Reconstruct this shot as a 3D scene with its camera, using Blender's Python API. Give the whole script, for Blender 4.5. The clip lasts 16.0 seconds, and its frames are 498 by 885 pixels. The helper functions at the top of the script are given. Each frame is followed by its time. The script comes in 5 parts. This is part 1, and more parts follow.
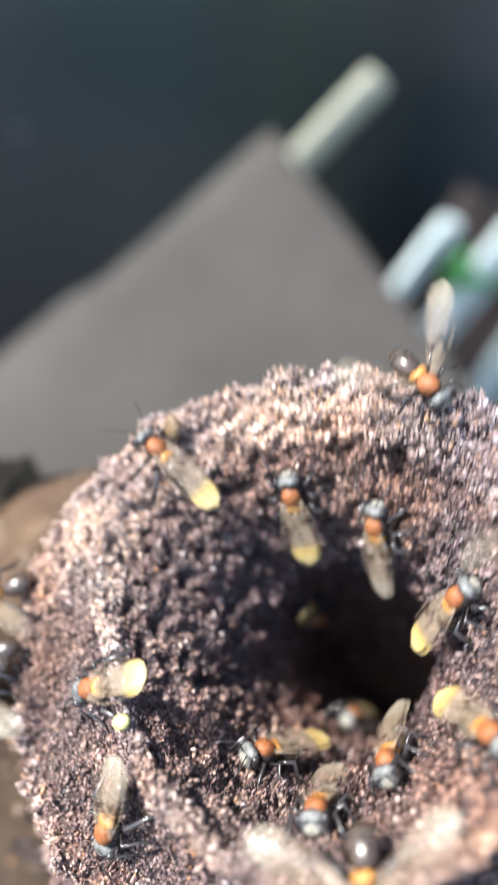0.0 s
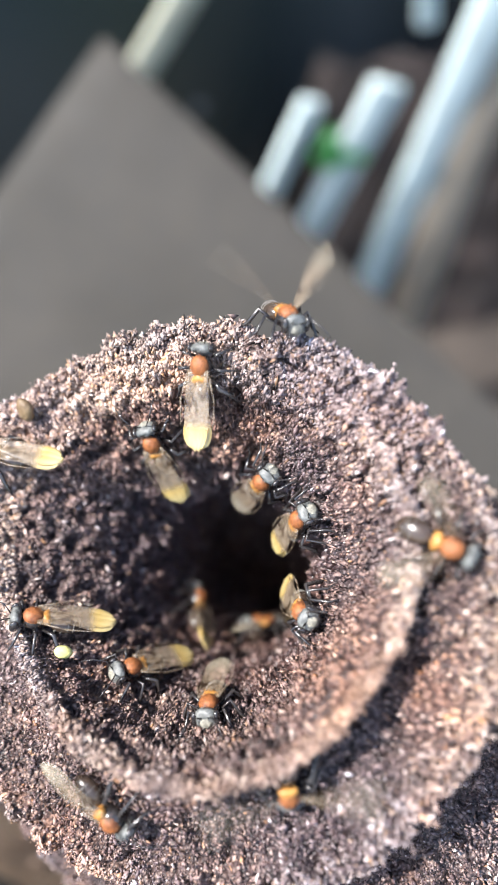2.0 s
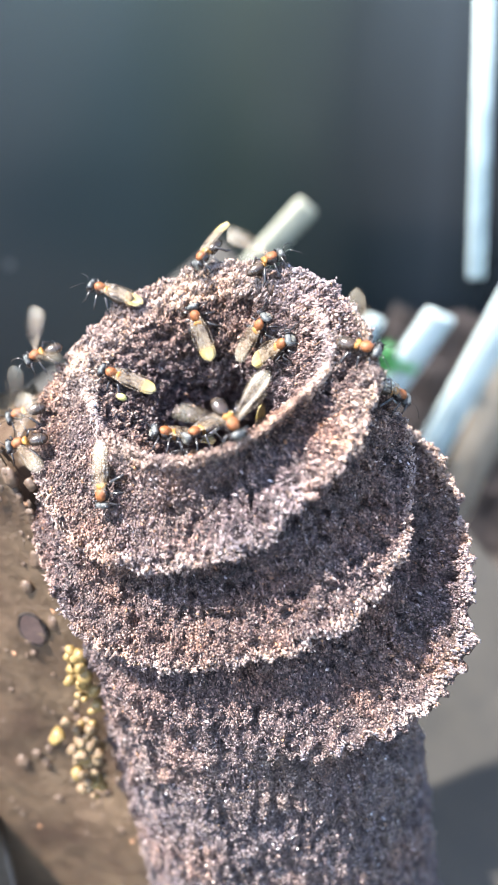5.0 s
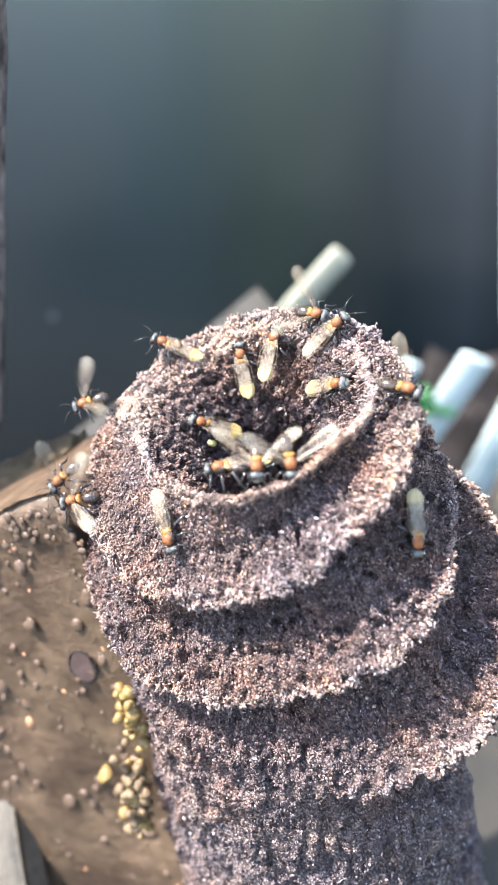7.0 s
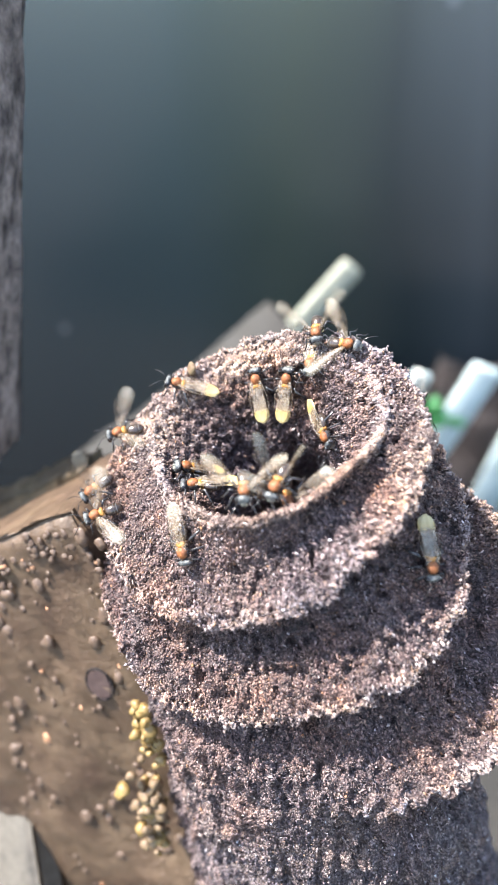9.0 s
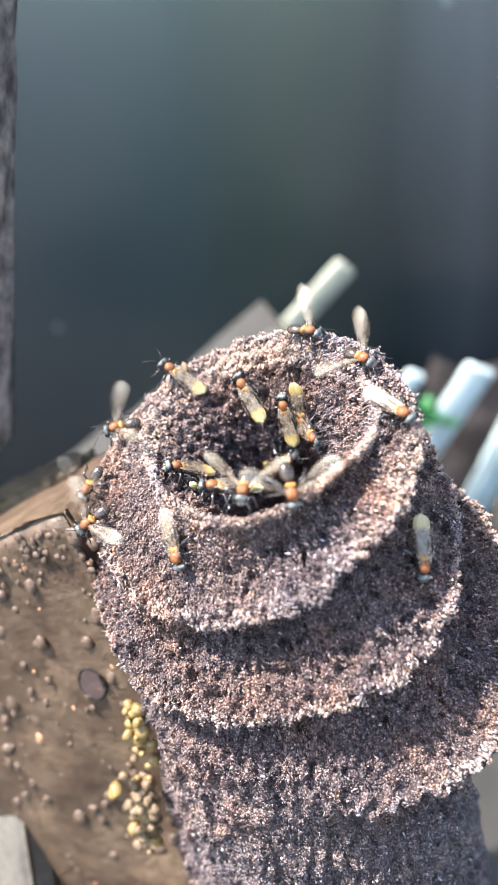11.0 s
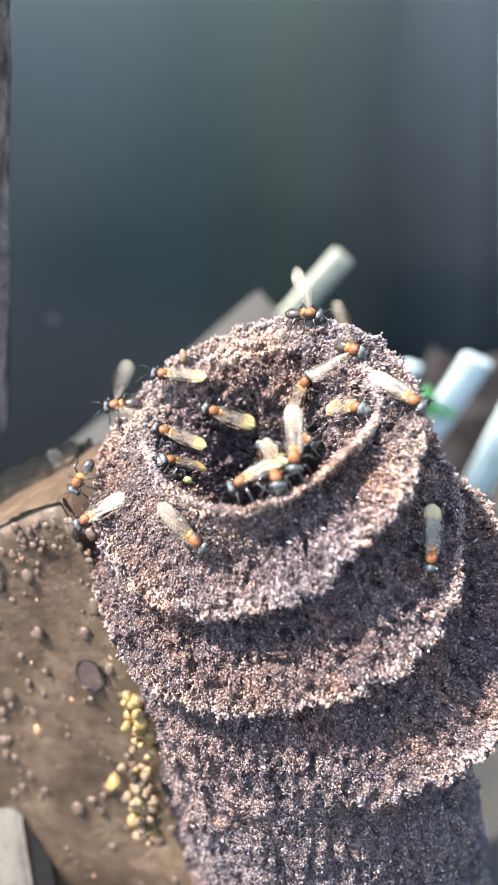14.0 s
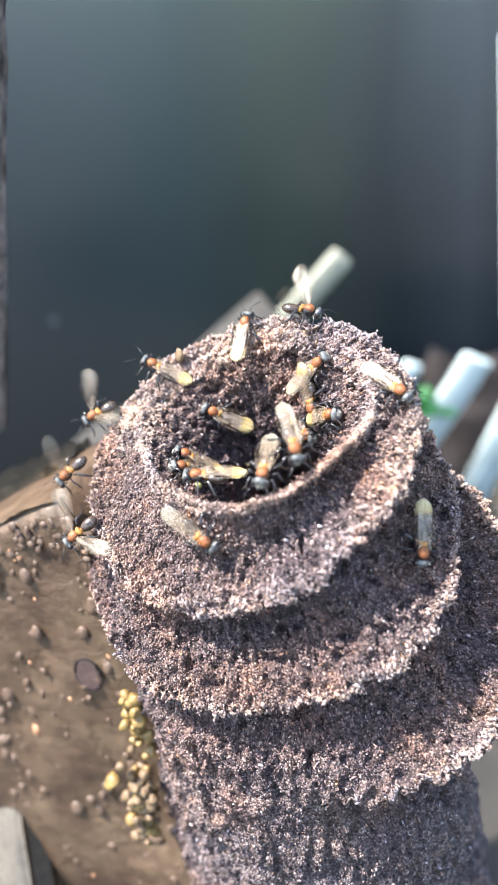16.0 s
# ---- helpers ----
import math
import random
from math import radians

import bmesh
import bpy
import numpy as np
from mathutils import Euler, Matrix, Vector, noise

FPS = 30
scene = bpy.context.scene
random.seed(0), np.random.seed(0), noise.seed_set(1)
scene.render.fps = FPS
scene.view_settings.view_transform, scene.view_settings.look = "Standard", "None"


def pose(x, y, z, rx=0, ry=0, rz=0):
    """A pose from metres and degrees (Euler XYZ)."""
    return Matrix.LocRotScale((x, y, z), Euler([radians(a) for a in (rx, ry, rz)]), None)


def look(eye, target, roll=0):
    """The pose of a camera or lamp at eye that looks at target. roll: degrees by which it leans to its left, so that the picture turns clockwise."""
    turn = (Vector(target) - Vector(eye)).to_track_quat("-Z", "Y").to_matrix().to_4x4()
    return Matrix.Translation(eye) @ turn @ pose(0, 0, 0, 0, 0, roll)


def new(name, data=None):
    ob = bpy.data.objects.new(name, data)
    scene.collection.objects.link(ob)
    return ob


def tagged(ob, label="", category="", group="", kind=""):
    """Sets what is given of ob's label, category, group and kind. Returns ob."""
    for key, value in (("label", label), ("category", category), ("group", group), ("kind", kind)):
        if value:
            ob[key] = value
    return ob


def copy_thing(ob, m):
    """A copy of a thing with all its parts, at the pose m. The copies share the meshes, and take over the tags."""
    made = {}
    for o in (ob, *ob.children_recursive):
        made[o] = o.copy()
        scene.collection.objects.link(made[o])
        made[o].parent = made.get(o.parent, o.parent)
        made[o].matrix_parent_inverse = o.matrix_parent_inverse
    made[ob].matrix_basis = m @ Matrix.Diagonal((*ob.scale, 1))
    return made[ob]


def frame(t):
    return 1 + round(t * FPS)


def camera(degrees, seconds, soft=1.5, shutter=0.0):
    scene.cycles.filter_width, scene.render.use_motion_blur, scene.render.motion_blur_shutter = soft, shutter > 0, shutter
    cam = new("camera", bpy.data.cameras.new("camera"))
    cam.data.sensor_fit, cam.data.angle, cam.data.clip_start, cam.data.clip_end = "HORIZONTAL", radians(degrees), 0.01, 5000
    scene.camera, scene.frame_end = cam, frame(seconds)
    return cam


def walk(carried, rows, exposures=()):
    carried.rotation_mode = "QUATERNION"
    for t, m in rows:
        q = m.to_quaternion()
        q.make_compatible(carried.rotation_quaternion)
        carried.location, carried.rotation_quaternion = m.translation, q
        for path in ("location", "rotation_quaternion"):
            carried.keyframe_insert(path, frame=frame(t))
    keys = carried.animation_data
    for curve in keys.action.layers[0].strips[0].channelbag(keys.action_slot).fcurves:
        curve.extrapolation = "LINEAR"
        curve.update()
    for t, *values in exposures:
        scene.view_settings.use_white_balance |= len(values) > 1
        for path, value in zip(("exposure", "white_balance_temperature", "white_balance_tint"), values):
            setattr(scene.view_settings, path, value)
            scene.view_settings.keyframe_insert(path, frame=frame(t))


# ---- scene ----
cam = camera(37.9, 16.0, soft=1.5, shutter=0.5)
cam.data.dof.use_dof = True
cam.data.dof.aperture_fstop = 19.0
PATH = [
    (0, (0.00621, 0.00981, 0.39173), (-0.03804, 0.39762, 0.07926), -2.35),
    (0.5, (0.00685, 0.01576, 0.38281), (-0.02590, 0.36907, 0.03054), -9.92),
    (0.7, (0.00684, 0.01230, 0.38654), (0.01107, 0.35795, 0.02529), -7.70),
    (1, (0.00716, 0.01229, 0.39360), (0.01091, 0.35076, 0.02559), -9.11),
    (1.5, (0.01073, 0.01005, 0.39823), (0.01513, 0.35086, 0.03240), -9.00),
    (2, (0.01350, 0.00911, 0.39696), (0.01187, 0.35200, 0.03306), -10.02),
    (2.5, (0.01338, 0.00626, 0.39795), (0.00140, 0.35289, 0.03781), -10.34),
    (3, (0.01675, -0.00712, 0.39980), (0.00292, 0.35516, 0.05547), -10.61),
    (3.5, (0.01527, -0.02070, 0.39847), (-0.00033, 0.38594, 0.10795), -4.81),
    (3.7, (0.01145, -0.02669, 0.39447), (0.00700, 0.38555, 0.11156), 0.55),
    (5.8, (0.02209, -0.05197, 0.38560), (-0.02131, 0.39806, 0.17208), -3.19),
    (6, (0.02113, -0.05126, 0.38572), (-0.02489, 0.39836, 0.17189), -3.29),
    (6.5, (0.01845, -0.05209, 0.38611), (-0.03027, 0.40094, 0.18023), -3.10),
    (7, (0.01746, -0.05310, 0.38712), (-0.03401, 0.40133, 0.18500), -3.33),
    (7.5, (0.01776, -0.05360, 0.38892), (-0.03999, 0.40186, 0.19089), -4.08),
    (8, (0.01735, -0.05396, 0.38925), (-0.04750, 0.40072, 0.19160), -4.56),
    (8.5, (0.01683, -0.05346, 0.38880), (-0.04601, 0.40145, 0.19107), -4.44),
    (9, (0.01719, -0.05392, 0.38958), (-0.04141, 0.40213, 0.19314), -3.99),
    (9.5, (0.01741, -0.05435, 0.39040), (-0.04011, 0.40182, 0.19393), -3.78),
    (12, (0.01737, -0.05375, 0.38890), (-0.03570, 0.40196, 0.19012), -3.85),
    (12.5, (0.01737, -0.05368, 0.38827), (-0.03691, 0.40144, 0.18848), -4.00),
    (13, (0.01736, -0.05311, 0.38764), (-0.03777, 0.40127, 0.18639), -4.08),
    (13.5, (0.01660, -0.05273, 0.38779), (-0.03725, 0.40115, 0.18508), -4.07),
    (14, (0.01667, -0.05292, 0.38864), (-0.03519, 0.40140, 0.18640), -3.76),
    (14.5, (0.01687, -0.05332, 0.38930), (-0.03567, 0.40164, 0.18869), -3.78),
    (15, (0.01734, -0.05353, 0.38950), (-0.03627, 0.40184, 0.19009), -3.80),
    (15.5, (0.01720, -0.05330, 0.38932), (-0.03574, 0.40163, 0.18872), -3.87),
    (16, (0.01747, -0.05323, 0.38824), (-0.03539, 0.40142, 0.18701), -4.02),
]
walk(cam, [(t, look(eye, target, roll)) for t, eye, target, roll in PATH],
     [(0.0, 1.9), (0.5, 1.6), (1.0, 1.65), (1.5, 1.74), (2.5, 1.87), (3.7, 2.35), (6.0, 2.4), (9.0, 2.25), (16.0, 2.25)])

# ---- world, sun ----
SUN = Vector((-0.46, -0.16, 0.87)).normalized()
world = bpy.data.worlds.new("world")
scene.world = world
world.use_nodes = True
wn = world.node_tree
sky = wn.nodes.new("ShaderNodeTexSky")
sky.sky_type = "NISHITA"
sky.sun_disc = False
sky.sun_elevation = math.asin(SUN.z)
sky.sun_rotation = math.atan2(SUN.x, SUN.y)
back = wn.nodes["Background"]
back.inputs["Strength"].default_value = 0.15
wn.links.new(sky.outputs[0], back.inputs["Color"])
sun = new("sun", bpy.data.lights.new("sun", "SUN"))
sun.data.energy, sun.data.angle, sun.data.color = 4.0, radians(0.5), (1.0, 0.965, 0.92)
sun.matrix_world = look(SUN * 3, (0, 0, 0))


# ---- materials ----
def shader(name, rough=0.6, metal=0.0, spec=0.5):
    mat = bpy.data.materials.new(name)
    mat.use_nodes = True
    nt = mat.node_tree
    b = nt.nodes["Principled BSDF"]
    b.inputs["Roughness"].default_value = rough
    b.inputs["Metallic"].default_value = metal
    b.inputs["Specular IOR Level"].default_value = spec
    return mat, nt, b


def node(nt, kind, **inputs):
    n = nt.nodes.new("ShaderNode" + kind)
    for k, v in inputs.items():
        n.inputs[k.replace("_", " ")].default_value = v
    return n


def ramp(nt, source, stops):
    r = nt.nodes.new("ShaderNodeValToRGB")
    el = r.color_ramp.elements
    while len(el) < len(stops):
        el.new(0.5)
    for e, (p, c) in zip(el, stops):
        e.position, e.color = p, (*c, 1)
    nt.links.new(source, r.inputs[0])
    return r.outputs[0]


def coords(nt, scale=(1, 1, 1)):
    c = nt.nodes.new("ShaderNodeTexCoord")
    m = nt.nodes.new("ShaderNodeMapping")
    m.inputs["Scale"].default_value = scale
    nt.links.new(c.outputs["Object"], m.inputs[0])
    return m.outputs[0]


def noise_tex(nt, vec, scale, detail=4.0, rough=0.55):
    n = node(nt, "TexNoise", Scale=scale, Detail=detail, Roughness=rough)
    nt.links.new(vec, n.inputs["Vector"])
    return n.outputs[0]


def mix(nt, fac, a, b, mode="MIX"):
    m = nt.nodes.new("ShaderNodeMix")
    m.data_type, m.blend_type = "RGBA", mode
    for sock, v in ((m.inputs[0], fac), (m.inputs[6], a), (m.inputs[7], b)):
        if isinstance(v, (int, float)):
            sock.default_value = v
        elif isinstance(v, tuple):
            sock.default_value = (*v, 1)
        else:
            nt.links.new(v, sock)
    return m.outputs[2]


def bump(nt, b, height, strength, distance):
    n = node(nt, "Bump", Strength=strength, Distance=distance)
    nt.links.new(height, n.inputs["Height"])
    nt.links.new(n.outputs[0], b.inputs["Normal"])


def mottled(name, dark, light, scale, rough=0.7, fine=None, relief=0.4, depth=0.001, stretch=(1, 1, 1), spec=0.4, metal=0.0):
    """Colour between dark and light by noise at two scales, with fine relief."""
    mat, nt, b = shader(name, rough, metal, spec)
    v = coords(nt, stretch)
    coarse = noise_tex(nt, v, scale)
    small = noise_tex(nt, v, fine or scale * 9, 6.0, 0.65)
    c1 = ramp(nt, coarse, [(0.3, dark), (0.7, light)])
    c2 = ramp(nt, small, [(0.25, (0.55, 0.55, 0.55)), (0.75, (1.25, 1.25, 1.25))])
    nt.links.new(mix(nt, 1.0, c1, c2, "MULTIPLY"), b.inputs["Base Color"])
    nt.links.new(ramp(nt, small, [(0.2, (rough * 0.75,) * 3), (0.8, (min(1, rough * 1.2),) * 3)]), b.inputs["Roughness"])
    bump(nt, b, small, relief, depth)
    return mat


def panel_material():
    """Smooth dark sheet with a few pale specks; sky reflection is painted in as a paler top and broad soft upright
    bands.
    """
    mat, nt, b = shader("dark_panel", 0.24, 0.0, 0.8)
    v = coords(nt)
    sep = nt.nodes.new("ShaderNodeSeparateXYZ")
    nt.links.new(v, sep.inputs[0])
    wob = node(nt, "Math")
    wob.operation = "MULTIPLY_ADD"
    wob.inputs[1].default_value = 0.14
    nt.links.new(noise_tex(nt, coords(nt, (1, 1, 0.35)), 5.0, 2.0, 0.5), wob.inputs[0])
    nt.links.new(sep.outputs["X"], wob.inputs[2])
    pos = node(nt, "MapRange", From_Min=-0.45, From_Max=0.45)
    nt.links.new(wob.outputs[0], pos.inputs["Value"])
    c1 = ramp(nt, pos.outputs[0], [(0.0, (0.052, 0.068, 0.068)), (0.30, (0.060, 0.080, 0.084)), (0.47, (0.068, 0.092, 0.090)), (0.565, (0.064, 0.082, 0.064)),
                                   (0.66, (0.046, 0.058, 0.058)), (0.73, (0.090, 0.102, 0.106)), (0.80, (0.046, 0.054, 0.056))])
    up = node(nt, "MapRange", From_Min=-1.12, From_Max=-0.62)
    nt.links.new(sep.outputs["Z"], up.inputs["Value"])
    # reflected sky put into the colour: paler towards the top
    sky_fade = ramp(nt, up.outputs[0], [(0.0, (0.33, 0.33, 0.34)), (0.45, (0.55, 0.55, 0.55)), (1.0, (1.35, 1.35, 1.30))])
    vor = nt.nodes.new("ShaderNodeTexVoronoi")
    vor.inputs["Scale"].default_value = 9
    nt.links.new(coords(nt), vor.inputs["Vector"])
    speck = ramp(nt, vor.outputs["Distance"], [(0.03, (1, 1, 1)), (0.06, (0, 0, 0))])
    nt.links.new(mix(nt, speck, mix(nt, 1.0, c1, sky_fade, "MULTIPLY"), (0.16, 0.17, 0.17)), b.inputs["Base Color"])
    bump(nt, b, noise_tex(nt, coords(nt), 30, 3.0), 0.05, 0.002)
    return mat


def weathered(nt, colour):
    """Broad patches are rustier. Low on the tube, skylight is painted in as a paler grey."""
    rust = ramp(nt, noise_tex(nt, nt.nodes.new("ShaderNodeNewGeometry").outputs["Position"], 70, 3.0), [(0.46, (1.0, 1.0, 1.0)), (0.66, (1.14, 0.98, 0.87))])
    colour = mix(nt, 1.0, mix(nt, 1.0, colour, rust, "MULTIPLY"), (0.895, 1.0, 1.07), "MULTIPLY")
    sep = nt.nodes.new("ShaderNodeSeparateXYZ")
    nt.links.new(nt.nodes.new("ShaderNodeNewGeometry").outputs["Position"], sep.inputs[0])
    sky_fill = node(nt, "MapRange", From_Min=0.285, From_Max=0.312)
    nt.links.new(sep.outputs["Z"], sky_fill.inputs["Value"])
    return mix(nt, 1.0, colour, ramp(nt, sky_fill.outputs[0], [(0.0, (1.18, 1.34, 1.43)), (1.0, (1.0, 1.0, 1.0))]), "MULTIPLY")


def crust_material(name, rough, tone):
    """Packed resin crumbs: a colour for each cell, shade painted into the pits between them, broad darker and paler
    patches.
    """
    mat, nt, b = shader(name, rough, 0.0, 0.5)
    v = nt.nodes.new("ShaderNodeTexVoronoi")
    v.inputs["Scale"].default_value = 2600
    nt.links.new(coords(nt), v.inputs["Vector"])
    sep = nt.nodes.new("ShaderNodeSeparateColor")
    nt.links.new(v.outputs["Color"], sep.inputs[0])
    c = ramp(nt, sep.outputs[0], [(0.0, (0.040, 0.028, 0.027)), (0.4, (0.115, 0.080, 0.073)), (0.75, (0.215, 0.157, 0.138)), (1.0, (0.32, 0.245, 0.21))])
    pit_shade = ramp(nt, v.outputs["Distance"], [(0.25, (1, 1, 1)), (0.62, (0.36, 0.32, 0.33))])
    patch = mix(nt, 1.0, ramp(nt, noise_tex(nt, coords(nt), 140, 4.0), [(0.30, (0.58, 0.53, 0.56)), (0.5, (0.98, 0.92, 0.90)), (0.68, (1.36, 1.18, 1.04))]),
                ramp(nt, noise_tex(nt, coords(nt), 55, 2.0), [(0.36, (0.86, 0.83, 0.89)), (0.64, (1.12, 1.01, 0.91))]), "MULTIPLY")
    c = mix(nt, 1.0, mix(nt, 1.0, c, pit_shade, "MULTIPLY"), tone, "MULTIPLY")
    nt.links.new(weathered(nt, mix(nt, 1.0, c, patch, "MULTIPLY")), b.inputs["Base Color"])
    inv = node(nt, "Math")
    inv.operation = "SUBTRACT"
    inv.inputs[0].default_value = 1.0
    nt.links.new(v.outputs["Distance"], inv.inputs[1])
    bump(nt, b, inv.outputs[0], 0.9, 0.0005)
    return mat


WALL_RESIN = crust_material("resin_crust", 0.5, (1.0, 1.0, 1.0))
# glossier lining resin; its darker tone also carries shade inside the funnel
LINING = crust_material("shaded_lining_resin", 0.32, (0.84, 0.79, 0.84))
BLOCK = mottled("painted_brown_wood", (0.060, 0.036, 0.024), (0.140, 0.094, 0.058), 75, 0.40, 280, 0.6, 0.0012)
DROP = mottled("dried_resin", (0.075, 0.046, 0.034), (0.17, 0.115, 0.078), 300, 0.4, 2500, 0.3, 0.0003)
ORANGE_DROP = mottled("orange_resin", (0.42, 0.20, 0.10), (0.55, 0.30, 0.17), 300, 0.4, 2500, 0.3, 0.0003)
LEDGE = mottled("yellowish_rough_wood", (0.075, 0.050, 0.029), (0.155, 0.108, 0.058), 90, 0.8, 900, 0.8, 0.0012)
BOARD = mottled("grey_brown_board", (0.025, 0.0225, 0.0185), (0.049, 0.043, 0.036), 13, 0.8, 160, 0.15, 0.0005)
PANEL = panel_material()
SOIL = mottled("dark_soil", (0.02, 0.016, 0.013), (0.07, 0.055, 0.045), 9, 0.9, 120, 0.8, 0.01)
STICK = mottled("weathered_slat", (0.22, 0.22, 0.165), (0.33, 0.33, 0.255), 30, 0.6, 300, 0.2, 0.0006, (1, 1, 0.2))
TAN_SLAT = mottled("tan_slat", (0.24, 0.19, 0.14), (0.36, 0.30, 0.23), 30, 0.7, 300, 0.2, 0.0006, (1, 1, 0.2))
CLUTTER = mottled("rough_dark_brown", (0.008, 0.006, 0.006), (0.034, 0.023, 0.020), 30, 0.9, 250, 0.8, 0.004)
STICK_BLUE = mottled("pale_blue_slat", (0.42, 0.52, 0.51), (0.58, 0.67, 0.65), 30, 0.5, 300, 0.2, 0.0006, (1, 1, 0.2))
PLUG = mottled("dark_plug", (0.065, 0.040, 0.036), (0.105, 0.068, 0.058), 500, 0.6, 1500, 0.3, 0.0003)
YELLOW_RESIN = mottled("yellow_resin", (0.15, 0.095, 0.036), (0.30, 0.20, 0.070), 420, 0.4, 2500, 0.3, 0.0003)
TAN_RESIN = mottled("tan_resin", (0.10, 0.060, 0.036), (0.24, 0.165, 0.088), 420, 0.5, 2500, 0.4, 0.0003)
POLLEN = mottled("pale_pollen", (0.50, 0.46, 0.13), (0.66, 0.62, 0.26), 900, 0.7, 5000, 0.3, 0.0001)
GREEN = mottled("green_leaf", (0.02, 0.12, 0.03), (0.05, 0.22, 0.06), 60, 0.4, 500, 0.2, 0.0004)
PALE = mottled("pale_worn_wood", (0.074, 0.063, 0.049), (0.140, 0.121, 0.096), 60, 0.6, 600, 0.3, 0.0005)
POST = mottled("bark_post", (0.016, 0.011, 0.011), (0.40, 0.325, 0.285), 230, 0.85, 1100, 0.8, 0.0012)


def grain_material(name, stops):
    """Resin crumbs: a colour for each crumb, with broad darker and warmer patches."""
    mat, nt, b = shader(name, 0.46, 0.0, 0.45)
    g = nt.nodes.new("ShaderNodeNewGeometry")
    c = ramp(nt, g.outputs["Random Per Island"], stops)
    v = coords(nt)
    patch = mix(nt, 1.0, ramp(nt, noise_tex(nt, v, 140, 4.0), [(0.30, (0.58, 0.53, 0.56)), (0.5, (0.98, 0.92, 0.90)), (0.68, (1.36, 1.18, 1.04))]),
                ramp(nt, noise_tex(nt, v, 55, 2.0), [(0.36, (0.86, 0.83, 0.89)), (0.64, (1.12, 1.01, 0.91))]), "MULTIPLY")
    nt.links.new(weathered(nt, mix(nt, 1.0, c, patch, "MULTIPLY")), b.inputs["Base Color"])
    bump(nt, b, noise_tex(nt, v, 9000, 2.0), 0.5, 0.0001)
    return mat


GRAIN = grain_material("resin_grain", [
    (0.0, (0.046, 0.029, 0.030)), (0.28, (0.098, 0.064, 0.062)), (0.60, (0.178, 0.125, 0.116)),
    (0.82, (0.27, 0.196, 0.176)), (0.93, (0.33, 0.25, 0.22)), (0.955, (0.34, 0.18, 0.085)), (0.97, (0.45, 0.38, 0.345)), (1.0, (0.60, 0.54, 0.51))])
PALE_GRAIN = grain_material("pale_resin_grain", [
    (0.0, (0.13, 0.094, 0.086)), (0.35, (0.27, 0.214, 0.192)), (0.75, (0.47, 0.40, 0.366)), (0.93, (0.36, 0.22, 0.12)), (0.96, (0.55, 0.50, 0.48)), (1.0, (0.70, 0.66, 0.64))])

FRESH_GRAIN = grain_material("fresh_tan_grain", [
    (0.0, (0.085, 0.058, 0.049)), (0.4, (0.19, 0.138, 0.114)), (0.8, (0.31, 0.235, 0.198)), (1.0, (0.46, 0.39, 0.34))])


# ---- mesh helpers ----
def link_mesh(name, verts, faces, mat, parent=None, smooth=True, label=""):
    me = bpy.data.meshes.new(name)
    me.from_pydata(verts, [], faces)
    me.materials.append(mat)
    me.polygons.foreach_set("use_smooth", [smooth] * len(me.polygons))
    me.update()
    ob = new(name, me)
    ob.parent = parent
    return tagged(ob, label)


def part(name, bm, material, parent=None, label="", smooth=True):
    me = bpy.data.meshes.new(name)
    bm.to_mesh(me)
    bm.free()
    for m in material if isinstance(material, (list, tuple)) else [material]:
        me.materials.append(m)
    me.polygons.foreach_set("use_smooth", [smooth] * len(me.polygons))
    ob = new(name, me)
    ob.parent = parent
    return tagged(ob, label)


def slab(sx, sy, sz, bevel=0.001, cuts=0, rough=0.0, seed=0):
    """A bevelled block centred on the origin, its faces slightly uneven."""
    bm = bmesh.new()
    bmesh.ops.create_cube(bm, size=1.0, matrix=Matrix.Diagonal((sx, sy, sz, 1)))
    if cuts:
        bmesh.ops.subdivide_edges(bm, edges=bm.edges[:], cuts=cuts, use_grid_fill=True)
    if bevel:
        sharp = [e for e in bm.edges if len(e.link_faces) == 2 and e.calc_face_angle(0) > 1]
        bmesh.ops.bevel(bm, geom=sharp, offset=bevel, segments=2, affect="EDGES", profile=0.5)
    if rough:
        for v in bm.verts:
            v.co += noise.noise_vector(v.co * 60 + Vector((seed, 0, 0))) * rough
    return bm


# ---- the nest entrance tube ----
AXIS_N = Vector((-0.29987, -0.54975, 0.77965))      # across the lips
E1 = Vector((0.95398, -0.17280, 0.24507))
E2 = Vector((0.0, 0.81726, 0.57627))
AXIS_A = Vector((-0.11, -0.078, 0.99)).normalized()  # along the tube below the lips
MOUTH = Vector((0.00486, 0.04123, 0.34459))
LIP1_R = [15.0, 13.6, 14.6, 16.4, 17.8, 18.9, 20.4, 21.6, 21.4, 20.6, 20.6, 20.0]
LIP1_H = [2.8, 5.0, 7.2, 7.4, 7.1, 6.2, 2.8, 1.4, 1.0, 0.8, 0.6, 1.2]
LIP1_OVER = [0, 0, 0.1, 0.4, 0.8, 1.0, 0.5, 0.0, 0, 0, 0, 0]
LIP2_R = [26.0, 24.2, 22.2, 22.2, 23.2, 25.4, 26.2, 25.4, 23.9, 22.6, 23.2, 25.6]
LIP2_H = [-2.0, -1.0, 0.0, 0.4, 0.7, 1.0, 0.6, 0.2, 0.0, 0.0, 0.0, -1.0]
LIP2_UNDER = [0.1, 0.3, 0.7, 1.0, 1.0, 1.0, 0.9, 0.5, 0.1, 0.1, 0.1, 0.1]
LIP3_R = [29.6, 27.8, 26.6, 25.6, 27.6, 30.6, 30.2, 30.5, 29.0, 28.0, 28.0, 28.8]
